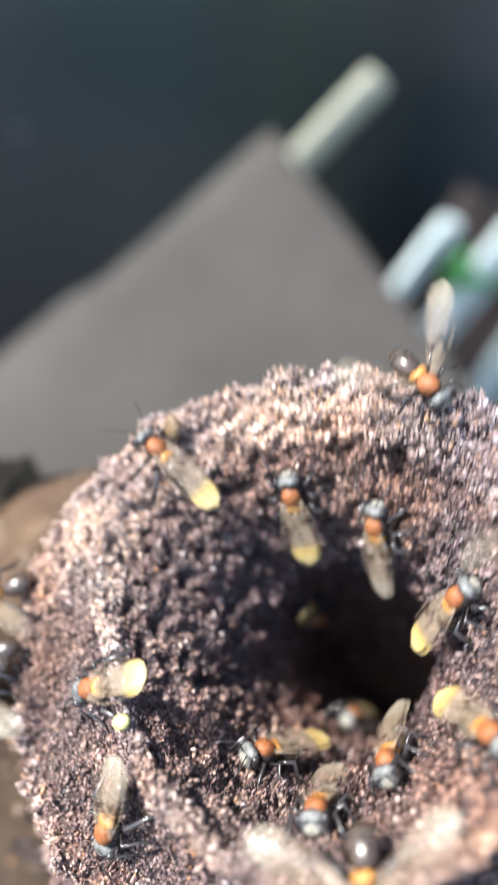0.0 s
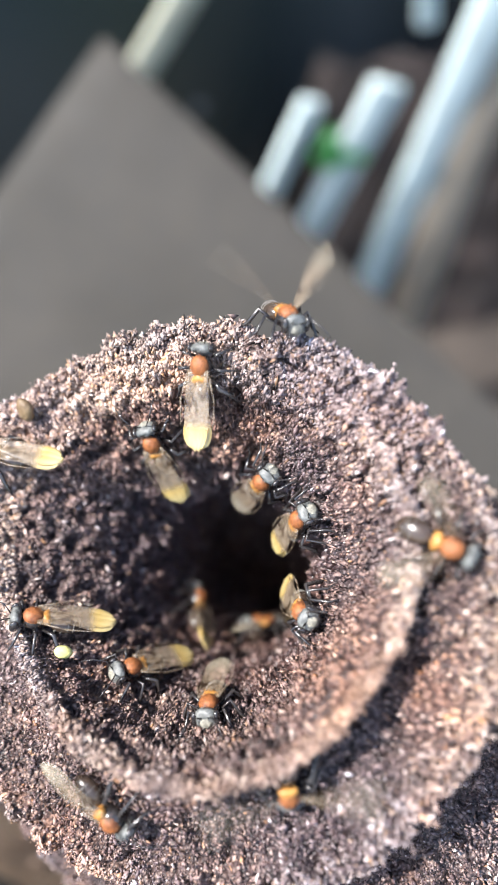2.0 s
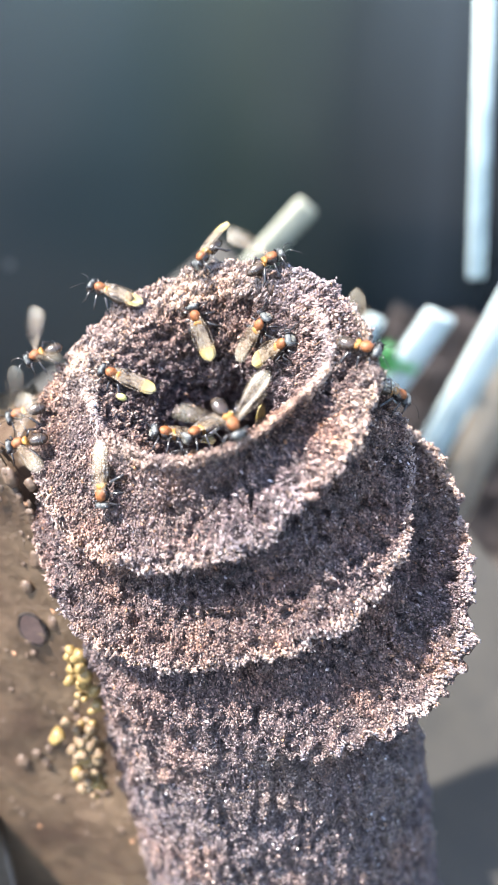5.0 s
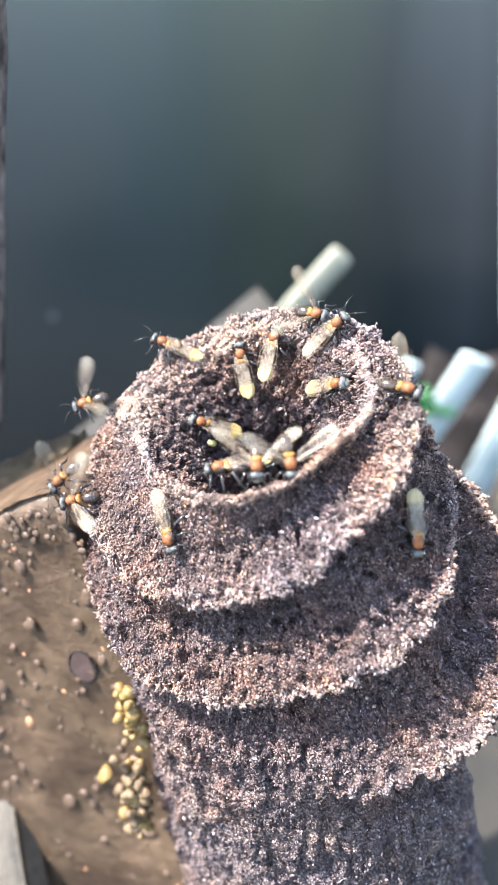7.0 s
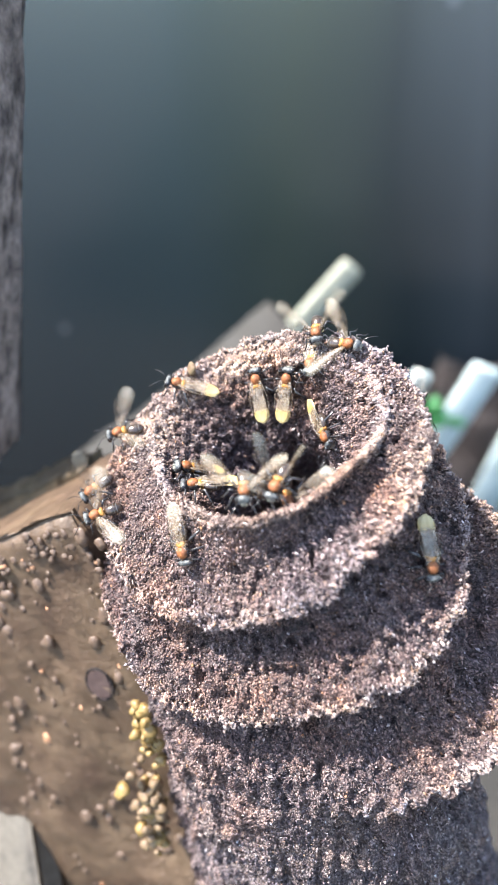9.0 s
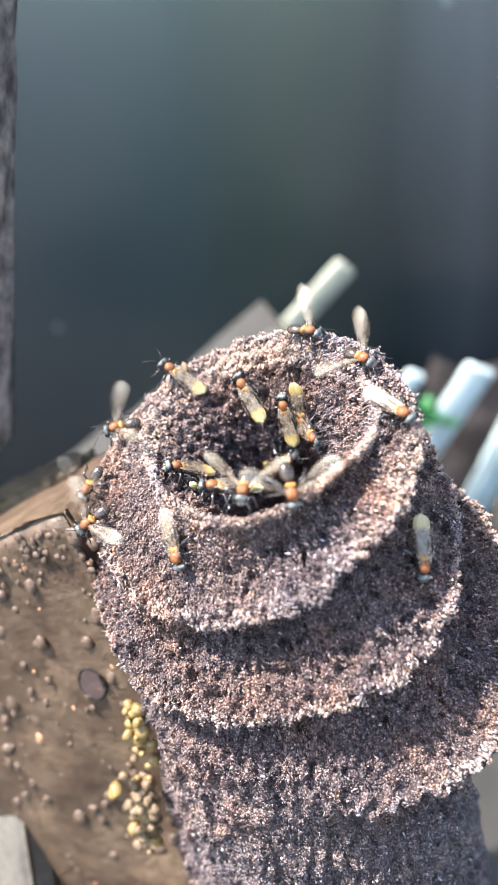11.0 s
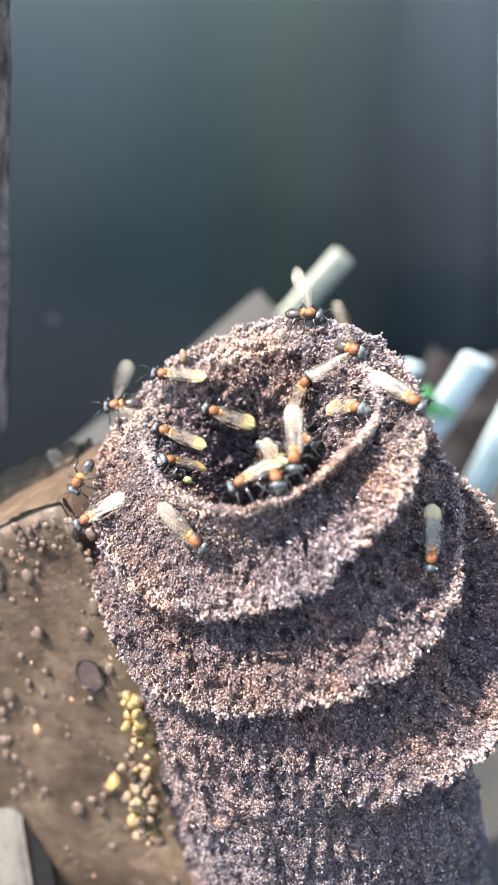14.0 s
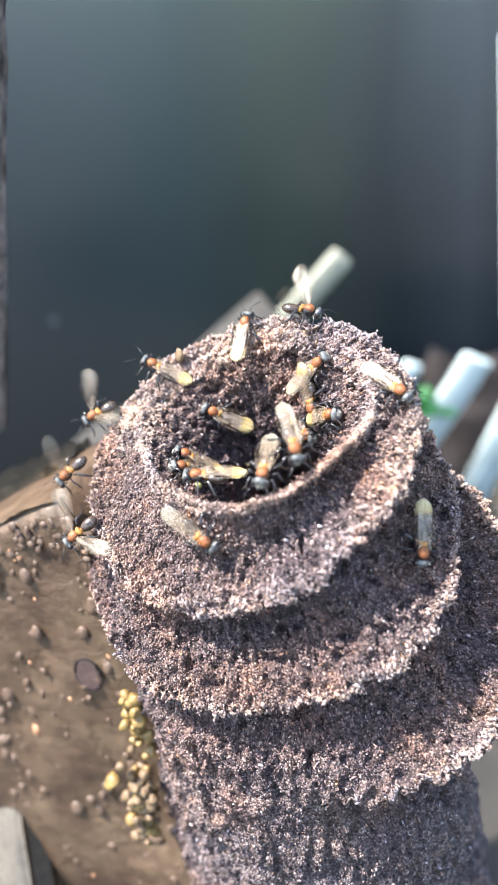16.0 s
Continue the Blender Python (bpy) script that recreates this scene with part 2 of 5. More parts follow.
LIP4_R = [28.0, 26.0, 25.0, 25.5, 31.0, 38.4, 38.2, 37.6, 34.0, 30.5, 29.0, 28.5]
HOLE_R, HOLE_DEPTH, HOLE_ASIDE = 8.4, -12.0, (0.8, 1.9)      # the bore below the funnel, in millimetres


def around(values, th):
    """Smooth periodic curve through values given every 30 degrees."""
    v = np.array(values, float)
    k = (th + np.pi) / (np.pi / 6)
    i = np.floor(k).astype(int)
    f = k - i
    p = [v[(i + j) % 12] for j in (-1, 0, 1, 2)]
    return p[1] + 0.5 * f * (p[2] - p[0] + f * (2 * p[0] - 5 * p[1] + 4 * p[2] - p[3] + f * (3 * (p[1] - p[2]) + p[3] - p[0])))


def tube_profile(th):
    """Rings (outer?, radius, height, share of the bore's shift) in millimetres for every angle, from deep in the hole over the lips and down the outside."""
    r1, h1, r2, h2, r3, r4 = (around(v, th) for v in (LIP1_R, LIP1_H, LIP2_R, LIP2_H, LIP3_R, LIP4_R))
    one = np.ones_like(th)
    slip = np.clip((-54 - np.degrees(th)) / 4, 0, 1) * np.clip((np.degrees(th) + 150) / 30, 0, 1)      # where the second lip has slumped
    r2, h2 = r2 + 0.8 * slip, h2 + 0.9 - 1.6 * slip
    rb = 26.0 + 1.4 * np.clip(np.cos(th), 0, 1)
    over, under = np.clip(around(LIP1_OVER, th), 0, 1), np.clip(around(LIP2_UNDER, th), 0, 1)
    flare = np.clip((r4 - 27) / 6, 0, 1)

    def between(p, q, f):
        return p + f * (q - p)

    neck = np.minimum(r3 - 4.2, rb - 0.8)
    bore = [(0, HOLE_R * one, d * one, one) for d in (-70, -30, -20, -15)]
    funnel = [(0, between(r1, HOLE_R, u), between(h1, HOLE_DEPTH, v), u * one)
              for u, v in ((1.0, 1.0), (0.93, 0.82), (0.82, 0.64), (0.68, 0.46), (0.50, 0.29), (0.32, 0.16), (0.16, 0.07), (0.06, 0.02))]
    lips = [
        (0, r1, h1), (0.3, r1 + 0.35 - 0.5 * over, h1 - 0.8),
        (0.6, between(r1 + 0.7, r1 - 1.7, over), h1 - between(1.8, 1.5, over)),
        (0.8, between(between(r1, r2, 0.25), r1 - 3.0, over), between(between(h1, h2, 0.45), h1 - 3.4, over)),
        (1, between(between(r1, r2, 0.45), r1 - 2.7, over), between(between(h1, h2, 0.68), between(h1, h2, 0.90), over)),
        (1, between(between(r1, r2, 0.70), between(r1, r2, 0.12), over), between(between(h1, h2, 0.86), h2 - 0.5, over)),
        (1, between(r1, r2, 0.88), between(between(h1, h2, 0.95), h2 + 0.5, over)),
        (1, r2, h2), (1, r2 + 0.15, h2 - 0.5),
        (1, r2 - between(0.3, 1.8, under), h2 - 1.6), (1, r2 - between(0.2, 3.2, under), h2 - 3.0),
        (1, r2 - between(0.0, 2.8, under), -5.4 + 0.4 * h2),
        (1, between(r2 - 2.4 * under, r3, 0.32), -8.4 * one), (1, between(r2 - 2.4 * under, r3, 0.68), -10.6 * one), (1, r3, -12.0 * one), (1, r3 + 0.2, -12.6 * one), (1, r3 - 2.2, -13.2 * one),
        (1, neck, -14.8 * one), (1, neck + 0.3, -18 * one), (1, between(rb, r4, 0.26) - 0.6, -22 - 1.4 * flare), (1, between(rb, r4, 0.66), -24.8 - 0.6 * flare), (1, r4, -26.3 + 0.5 * flare),
        (1, r4 + 0.2, -26.9 * one), (1, r4 - 2.8 * flare, -27.5 * one), (1, rb + 0.2 * (r4 - rb) - 1.5 * flare, -29 * one),
        (1, rb, -33 * one), (1, rb + 2.5, -60 * one), (1, rb + 6, -110 * one)]
    return bore + funnel + [(o, r, h, 0 * one) for o, r, h in lips]


def tube_surface(n_th, step):
    th = np.linspace(-np.pi, np.pi, n_th, endpoint=False)
    cos, sin = np.cos(th)[:, None], np.sin(th)[:, None]
    n, e1, e2, a, c = (np.array(v) for v in (AXIS_N, E1, E2, AXIS_A, MOUTH))
    rings = []
    ragged = np.array([0.45 * noise.noise(Vector((3 * math.cos(a), 3 * math.sin(a), 4))) + 0.4 * noise.noise(Vector((9 * math.cos(a), 9 * math.sin(a), 1))) + 0.5 * noise.noise(Vector((26 * math.cos(a), 26 * math.sin(a), 2))) for a in th])
    for outer, r, h, moved in tube_profile(th):
        out = np.maximum(outer, np.clip(h, 0, 1))[:, None]
        along = (1 - out) * n + out * a / n.dot(a)
        aside = moved[:, None] * (HOLE_ASIDE[0] * e1 + HOLE_ASIDE[1] * e2)
        r = r + ragged * (0.25 + 0.75 * (outer == 1))
        rings.append(c + (aside + h[:, None] * along + r[:, None] * (cos * e1 + sin * e2)) / 1000)
    out = []
    for p, q in zip(rings, rings[1:]):
        k = max(1, int(np.linalg.norm(q - p, axis=1).mean() / step))
        out += [p + (q - p) * (j / k) for j in range(k)]
    return np.array(out + [rings[-1]])


def grid_faces(rows, cols):
    i, j = np.meshgrid(np.arange(rows - 1), np.arange(cols), indexing="ij")
    a, b = i * cols + j, i * cols + (j + 1) % cols
    return np.stack([a, b, b + cols, a + cols], -1).reshape(-1, 4)


def grid_normals(g):
    du = np.roll(g, -1, 1) - np.roll(g, 1, 1)
    dv = np.gradient(g, axis=0)
    nrm = np.cross(du, dv)
    return -nrm / np.maximum(np.linalg.norm(nrm, axis=2, keepdims=True), 1e-12)


def lumps(points, scale, seed):
    return np.array([noise.noise(Vector(p) * scale + Vector((seed, 0, 0))) for p in points])


def entrance_tube():
    tube = tagged(new("nest_entrance_tube"), "brown grainy resin entrance tube with stacked flared lips", "bee nest")
    g = tube_surface(580, 0.0004)
    g[1:-1] = 0.5 * g[1:-1] + 0.25 * (g[:-2] + g[2:])
    nrm = grid_normals(g)
    soft = g.copy()
    for _ in range(22):
        soft[1:-1] = 0.5 * soft[1:-1] + 0.25 * (soft[:-2] + soft[2:])
    edge = np.einsum("ijk,ijk->ij", g - soft, nrm).reshape(-1)      # how far a lip stands out
    flat, fn = g.reshape(-1, 3), nrm.reshape(-1, 3)
    low = np.clip((0.312 - flat[:, 2]) / 0.012, 0, 1)
    pits = 0.0036 * np.clip(lumps(flat, 600, 33) - 0.17, 0, 0.5) + 0.0022 * np.clip(lumps(flat, 1250, 55) - 0.10, 0, 0.5)
    d = 0.0009 * lumps(flat, 110, 3) + 0.0008 * lumps(flat, 420, 9) + 0.0006 * lumps(flat, 950, 21) - pits * (1 - 0.6 * low)
    d += low * (0.0011 * lumps(flat * np.array([1, 1, 0.35]), 620, 71) + 0.0006 * lumps(flat * np.array([1, 1, 0.5]), 1300, 83))
    lip = int(np.argmax(((g - np.array(MOUTH)) @ np.array(AXIS_N)).mean(1)))      # the row of the topmost lip
    from_lip = np.abs(np.repeat(np.arange(len(g)), g.shape[1]) - lip - 3)
    flat = flat + fn * (d * (0.35 + 0.65 * np.clip((from_lip - 4) / 8, 0, 1)))[:, None]      # the thin edge is smoother
    inner = np.arange(len(g)) < lip - 26
    faces = grid_faces(*g.shape[:2])
    dark = np.repeat(inner[1:], g.shape[1])
    link_mesh("wall", flat.tolist(), faces[~dark].tolist(), WALL_RESIN, tube)
    link_mesh("lining", flat.tolist(), faces[dark].tolist(), LINING, tube, label="glossy inner resin lining, partly darkened as shade")
    # resin crumbs, drawn out along the slope
    rng = np.random.default_rng(5)
    cell = np.linalg.norm(np.cross(np.roll(g, -1, 1) - g, np.gradient(g, axis=0)), axis=2).reshape(-1)
    depth = (flat - np.array(MOUTH)) @ np.array(AXIS_N)
    cell[flat[:, 2] < 0.238] = 0
    cell *= 1 - 0.45 * low
    cell *= np.where(np.repeat(inner, g.shape[1]), 0.45, 1.0)
    cell[(depth < -0.026) & (flat[:, 2] > 0.30)] = 0
    moved = flat.reshape(g.shape)
    across = (np.roll(moved, -1, 1) - moved).reshape(-1, 3)
    down = np.gradient(moved, axis=0).reshape(-1, 3)
    octa = np.array([[1, 0, 0], [-1, 0, 0], [0, 1, 0], [0, -1, 0], [0, 0, 1], [0, 0, -1]], float)
    tri = np.array([[0, 2, 4], [2, 1, 4], [1, 3, 4], [3, 0, 4], [2, 0, 5], [1, 2, 5], [3, 1, 5], [0, 3, 5]])
    rim = np.clip((edge - 0.00012) / 0.00025, 0, 1)
    row, turn = np.divmod(np.arange(len(flat)), g.shape[1])
    turn = turn / g.shape[1] * 360 - 180
    brow = (np.abs(row - lip) < 4) * np.clip((turn + 165) / 25, 0, 1) * np.clip((-15 - turn) / 20, 0, 1)      # the newest edge of the mouth
    middle = int(np.argmax(np.linalg.norm((g - np.array(MOUTH)) @ np.stack([np.array(E1), np.array(E2)], 1), axis=2).mean(1)[:int(0.72 * len(g))]))
    rim = rim * np.where((row > lip + 4) & (row < lip + 0.5 * (middle - lip)), 0.35, 1.0)      # fewer pale crumbs on the upper ledge
    sunlit_edge = 0.65 * (row > lip - 7) * (row < lip + 28) * np.clip((turn - 15) / 20, 0, 1) * np.clip((172 - turn) / 25, 0, 1)      # pale crumbs standing in for sunlight along the far edge
    rim = np.maximum(rim, sunlit_edge)
    for name, weight, count, mean, proud, mat in (("crumb_coat", cell * (1 - 0.7 * rim), 250000, 0.000112, 0.00001, GRAIN), ("lip_crust", cell * rim * (1 - brow), 62000, 0.000120, 0.00009, PALE_GRAIN),
                                                  ("fresh_edge", cell * brow, 5000, 0.00012, 0.00005, FRESH_GRAIN)):
        idx = rng.choice(len(flat), count, p=weight / weight.sum())
        base = flat[idx] + rng.uniform(-0.6, 0.6, (count, 1)) * across[idx] + rng.uniform(-0.6, 0.6, (count, 1)) * down[idx] + fn[idx] * rng.normal(proud, 0.00010, (count, 1))
        size = np.minimum(rng.lognormal(math.log(mean), 0.5, count), 2.3 * mean)
        z = down[idx] / np.linalg.norm(down[idx], axis=1, keepdims=True) - 0.5 * fn[idx] + rng.normal(0, 0.45, (count, 3))
        z /= np.linalg.norm(z, axis=1, keepdims=True)
        x = np.cross(z, rng.normal(size=(count, 3)))
        x /= np.linalg.norm(x, axis=1, keepdims=True)
        rot = np.stack([x, np.cross(z, x), z], -1)
        shape = octa[None] * rng.uniform(0.6, 1.35, (count, 1, 3)) * np.array([0.75, 0.75, 1.9]) + rng.normal(0, 0.27, (count, 6, 3))
        pts = np.einsum("nij,nkj->nki", rot, shape * size[:, None, None]) + base[:, None]
        faces = (tri[None] + 6 * np.arange(count)[:, None, None]).reshape(-1, 3)
        pts -= np.array(MOUTH)
        ob = tagged(link_mesh(name, pts.reshape(-1, 3).tolist(), faces.tolist(), mat, tube, smooth=True), kind="stuff")
        ob.location = MOUTH
        cam.data.dof.focus_object = ob      # the lens is focused on the mouth
    return tube


entrance_tube()


# ---- surroundings ----
def place(ob, m):
    ob.matrix_world = m
    return ob


ground = part("ground", slab(30, 30, 0.02), SOIL)
tagged(place(ground, pose(0, 0, -0.01)), "dark bare soil under the hive", "ground", kind="structure")
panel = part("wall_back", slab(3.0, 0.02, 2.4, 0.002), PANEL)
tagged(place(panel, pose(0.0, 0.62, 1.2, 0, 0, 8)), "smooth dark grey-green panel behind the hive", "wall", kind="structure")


def ball(bm, co, r, stretch=(1, 1, 1), seg=10, turn=None):
    m = Matrix.Translation(co) @ (turn or Matrix()) @ Matrix.Diagonal((r * stretch[0], r * stretch[1], r * stretch[2], 1))
    return bmesh.ops.create_uvsphere(bm, u_segments=seg, v_segments=max(5, seg * 2 // 3), radius=1.0, matrix=m)["verts"]


def limb(bm, points, radii, seg=6):
    """A tapered jointed tube through points."""
    rings = []
    for k, p in enumerate(points):
        d = (points[min(k + 1, len(points) - 1)] - points[max(k - 1, 0)]).normalized()
        side = d.cross(Vector((0.3, 0.2, 1))).normalized()
        up = side.cross(d)
        rings.append([bm.verts.new(p + (side * math.cos(a) + up * math.sin(a)) * radii[k]) for a in (2 * math.pi * i / seg for i in range(seg))])
    for a, b in zip(rings, rings[1:]):
        for i in range(seg):
            bm.faces.new((a[i], a[(i + 1) % seg], b[(i + 1) % seg], b[i]))
    bm.faces.new(rings[0][::-1])
    bm.faces.new(rings[-1])


def wooden_block():
    """The brown block beside the tube: uneven face, slanted top, dried resin drops, a round flush plug."""
    block = tagged(new("wooden_block"), "brown painted wooden block with dried resin drops", "wood block")
    bm = slab(0.176, 0.03, 0.30, 0.0025, 60, 0.0, 4)
    for v in bm.verts:
        x, up = v.co.x, max(0.0, v.co.z) / 0.15
        top = 0.1505 + 0.42 * (x - 0.0677) if x < 0.0677 else 0.1505 - 3.4 * (x - 0.0677)
        v.co.z += up * up * (top - 0.15)
        v.co += Vector((0, -1, 0)) * (0.0020 * noise.noise(v.co * 45) + 0.0011 * noise.noise(v.co * 150) + 0.0005 * noise.noise(v.co * 320))
        v.co += up ** 6 * noise.noise_vector(v.co * 160) * 0.0009
    part("body", bm, BLOCK, block)
    rng = random.Random(11)
    for k in range(330):
        r = 0.00035 + 0.00095 * rng.random() ** 2.4
        x, z = rng.uniform(0.030, 0.078), rng.uniform(0.06, 0.148)
        if k < 60:
            x = rng.uniform(0.048, 0.0675)
            z = 0.1480 + 0.42 * (x - 0.0677) - abs(rng.gauss(0, 0.0035))
            r = rng.uniform(0.0003, 0.0007)
        elif k < 75:
            z = rng.uniform(0.132, 0.150)
            x = 0.0690 + (0.1505 - z) / 3.4 - 0.0008 + rng.gauss(0, 0.0004)
        bm = bmesh.new()
        vs = ball(bm, (0, 0, 0), r, (rng.uniform(0.8, 1.3), 0.55, rng.uniform(0.9, 1.6)), 8)
        for v in vs:
            v.co += noise.noise_vector(v.co * 900 + Vector((k, 0, 0))) * r * 0.3
        drop = part("drop", bm, DROP if k % 17 else ORANGE_DROP, block)
        drop.location = (x, -0.0150 - 0.0020 * noise.noise(Vector((x, -0.015, z)) * 45), z)
    bm = bmesh.new()
    bmesh.ops.create_cone(bm, cap_ends=True, segments=32, radius1=0.0033, radius2=0.0030, depth=0.0012, matrix=Matrix.Rotation(radians(90), 4, "X"))
    for v in bm.verts:
        v.co.x = 0.8 * v.co.x + 0.0004 * noise.noise(v.co * 500)
    plug = part("plug", bm, PLUG, block, "dark round plug", smooth=False)
    plug.location = (0.0659, -0.0153, 0.1162)
    bm = bmesh.new()
    ring = [Vector((0.00265 * math.cos(k * 0.2618), 0, 0.0034 * math.sin(k * 0.2618))) for k in range(25)]
    limb(bm, ring, [0.00022 + 0.0001 * noise.noise(p * 900) for p in ring], 6)
    seam = part("plug_rim", bm, CLUTTER, block, "ragged dark rim round the plug")
    seam.location = (0.0659, -0.0157, 0.1162)
    block.matrix_world = pose(-0.076, 0.0705, 0.180, 0, -5, -12)
    return block


def rough_ledge():
    """The rough-topped yellowish board end behind the block."""
    bm = slab(0.10, 0.012, 0.316, 0.001, 70)
    for v in bm.verts:
        up = max(0.0, v.co.z) / 0.158
        v.co += up ** 10 * (noise.noise_vector(v.co * 300) * 0.0014 + noise.noise_vector(v.co * 900) * 0.0009)
        v.co.y += 0.002 * noise.noise(v.co * 60)
        v.co.z += up * 0.44 * (v.co.x - 0.050)
    ob = part("rough_board", bm, LEDGE)
    return tagged(place(ob, pose(-0.0815, 0.0805, 0.1730, 0, 0, -4)), "yellowish rough-edged board standing behind the brown block", "board")


rough_ledge()
wooden_block()


def resin_ball_heap():
    heap = tagged(new("resin_ball_heap"), "heap of yellow sticky resin balls beside the tube", "resin")
    rng = random.Random(3)
    def lump(x, y, z, r, mat):
        bm = bmesh.new()
        vs = ball(bm, (0, 0, 0), r, (rng.uniform(0.8, 1.25), 1, rng.uniform(0.8, 1.25)), 12)
        for v in vs:
            v.co += noise.noise_vector(v.co * 600 + Vector((x, y, z)) * 900) * r * 0.4 + noise.noise_vector(v.co * 1900) * r * 0.12
        part("ball", bm, mat, heap).location = (x, y, z)

    for k in range(34):
        z = rng.uniform(0.2895, 0.3035)
        lump(-0.0157 + 0.1 * (0.297 - z) + rng.gauss(0, 0.0009), 0.0375 + rng.gauss(0, 0.0008), z, rng.uniform(0.0006, 0.0012), YELLOW_RESIN)
    for k in range(110):
        z = rng.gauss(0.2775, 0.0042)
        lump(-0.0170 + rng.gauss(0, 0.0012), 0.0378 + rng.gauss(0, 0.0010), z, rng.uniform(0.0005, 0.0011), rng.choice((YELLOW_RESIN, TAN_RESIN, TAN_RESIN, TAN_RESIN)))
    lump(-0.0213, 0.0368, 0.2838, 0.0017, YELLOW_RESIN)
    lump(-0.0190, 0.0366, 0.2745, 0.0012, YELLOW_RESIN)
    return heap


resin_ball_heap()


def resin_crumb(name, co, r, mat, label, tall=1.0):
    bm = bmesh.new()
    for v in ball(bm, (0, 0, 0), r, (1, 1, tall), 14):
        v.co += noise.noise_vector(v.co * 700 + Vector(co) * 300) * r * 0.5
    tagged(place(part(name, bm, mat), pose(*co)), label, "resin")


resin_crumb("resin_crumb", (-0.0056, 0.0573, 0.3549), 0.0007, TAN_RESIN, "tiny yellowish resin knob on the tube rim", 1.6)

bm = slab(0.50, 0.50, 0.006, 0.0008, 36)
for v in bm.verts:
    edge = v.co.y > 0.24
    v.co += Vector((1, 1, 0)) * 0.0007 * noise.noise(v.co * 90) * (max(abs(v.co.x), abs(v.co.y)) > 0.24)
    v.co.y += 0.004 * edge * min(1, max(0, (0.165 - v.co.x) / 0.004))      # a chipped step in one edge
    v.co.x += 0.09 * (v.co.y - 0.25)      # its corner is not quite square
board = part("backing_board", bm, BOARD)
tagged(board, "plain grey-brown board leaning behind the tube", "board")
m = Matrix((Vector((1, 0, 0)), Vector((0, 0.66, 0.75)), Vector((0, -0.75, 0.66)))).transposed().to_4x4()
board.matrix_world = Matrix.Translation((-0.0125, 0.282, 0.317)) @ m @ pose(0, 0, 0, 0, 0, 43) @ pose(-0.25, -0.25, -0.003)


def slat(p, q, w, th, mat, label):
    """A round-ended slat from p down to q."""
    p, q = Vector(p), Vector(q)
    bm = slab(w, th, (q - p).length, min(w, th) * 0.3)
    ob = part("slat", bm, mat)
    z = (q - p).normalized()
    y = z.cross(Vector((1, 0, 0))).normalized()
    x = y.cross(z)
    ob.matrix_world = Matrix.Translation((p + q) / 2) @ Matrix((x, y, z)).transposed().to_4x4()
    return tagged(ob, label, "slat", "slats behind the hive")


slat((0.029, 0.34, 0.321), (-0.085, 0.36, 0.198), 0.0125, 0.006, STICK, "pale weathered wooden slat behind the board")
slat((0.067, 0.34, 0.260), (0.002, 0.38, 0.124), 0.0105, 0.005, STICK_BLUE, "short pale slat standing among others")
slat((0.102, 0.34, 0.262), (0.026, 0.38, 0.100), 0.017, 0.005, STICK_BLUE, "pale blue slat with a green tie")
slat((0.152, 0.34, 0.300), (0.080, 0.38, 0.070), 0.019, 0.005, STICK_BLUE, "long pale blue slat among others")
slat((0.162, 0.35, 0.29), (0.108, 0.39, 0.0), 0.026, 0.005, TAN_SLAT, "tan wooden slat among others")
slat((0.107, 0.34, 0.42), (0.121, 0.35, 0.279), 0.009, 0.006, STICK_BLUE, "upright pale blue slat against the panel")


def clutter_slab():
    """Rough dark slab, standing in for unidentified clutter, leaning against the panel behind the slats."""
    bm = slab(0.26, 0.03, 0.26, 0.004, 36)
    for v in bm.verts:
        v.co += noise.noise_vector(v.co * 28) * 0.014 + noise.noise_vector(v.co * 90) * 0.005
    tagged(place(part("clutter_slab", bm, CLUTTER), pose(0.21, 0.50, 0.060, -8, 10, 0)), "rough dark brown slab of clutter behind the slats", "bark")


clutter_slab()


def leaf_tie():
    """Green strip wound over a slat, with a leafy end."""
    tie = tagged(new("green_tie"), "bright green plastic tie on a blue slat", "tie")
    bm = slab(0.020, 0.003, 0.0045, 0.001, 4)
    for v in bm.verts:
        v.co.z += 9 * v.co.x * v.co.x - 0.1 * v.co.x
        v.co.x -= 0.006
    part("strip", bm, GREEN, tie)
    rng = random.Random(8)
    for k in range(7):
        bm = bmesh.new()
        vs = ball(bm, (0, 0, 0.005), 0.0055, (0.45, 0.12, 1.0), 10)
        for v in vs:
            v.co.y += 9 * v.co.z * v.co.z
        part("leaf", bm, GREEN, tie).matrix_basis = pose(-0.015 + rng.uniform(-0.004, 0.004), 0, rng.uniform(-0.006, 0.003), rng.uniform(-30, 30), rng.uniform(-70, 60), rng.uniform(-40, 40))
    tie.matrix_world = pose(0.086, 0.335, 0.232, 0, 12, 0)


leaf_tie()


def bark_post():
    post = tagged(new("bark_post"), "rough dark post with pale flaking patches", "post")
    bm = slab(0.039, 0.016, 0.468, 0.002, 60, 0.0)
    for v in bm.verts:
        v.co += noise.noise_vector(v.co * 330) * 0.0008 + noise.noise_vector(v.co * 90) * 0.0004
    part("body", bm, POST, post)
    post.matrix_world = pose(-0.0223, 0.0755, 0.5653, 0, 11.4, 0)
    return post


bark_post()
scrap = part("pale_board", slab(0.08, 0.01, 0.12, 0.002, 6, 0.001), PALE)
tagged(place(scrap, pose(-0.0800, 0.0550, 0.2345, -30, -25, -12)), "pale worn board edge below the block", "board")


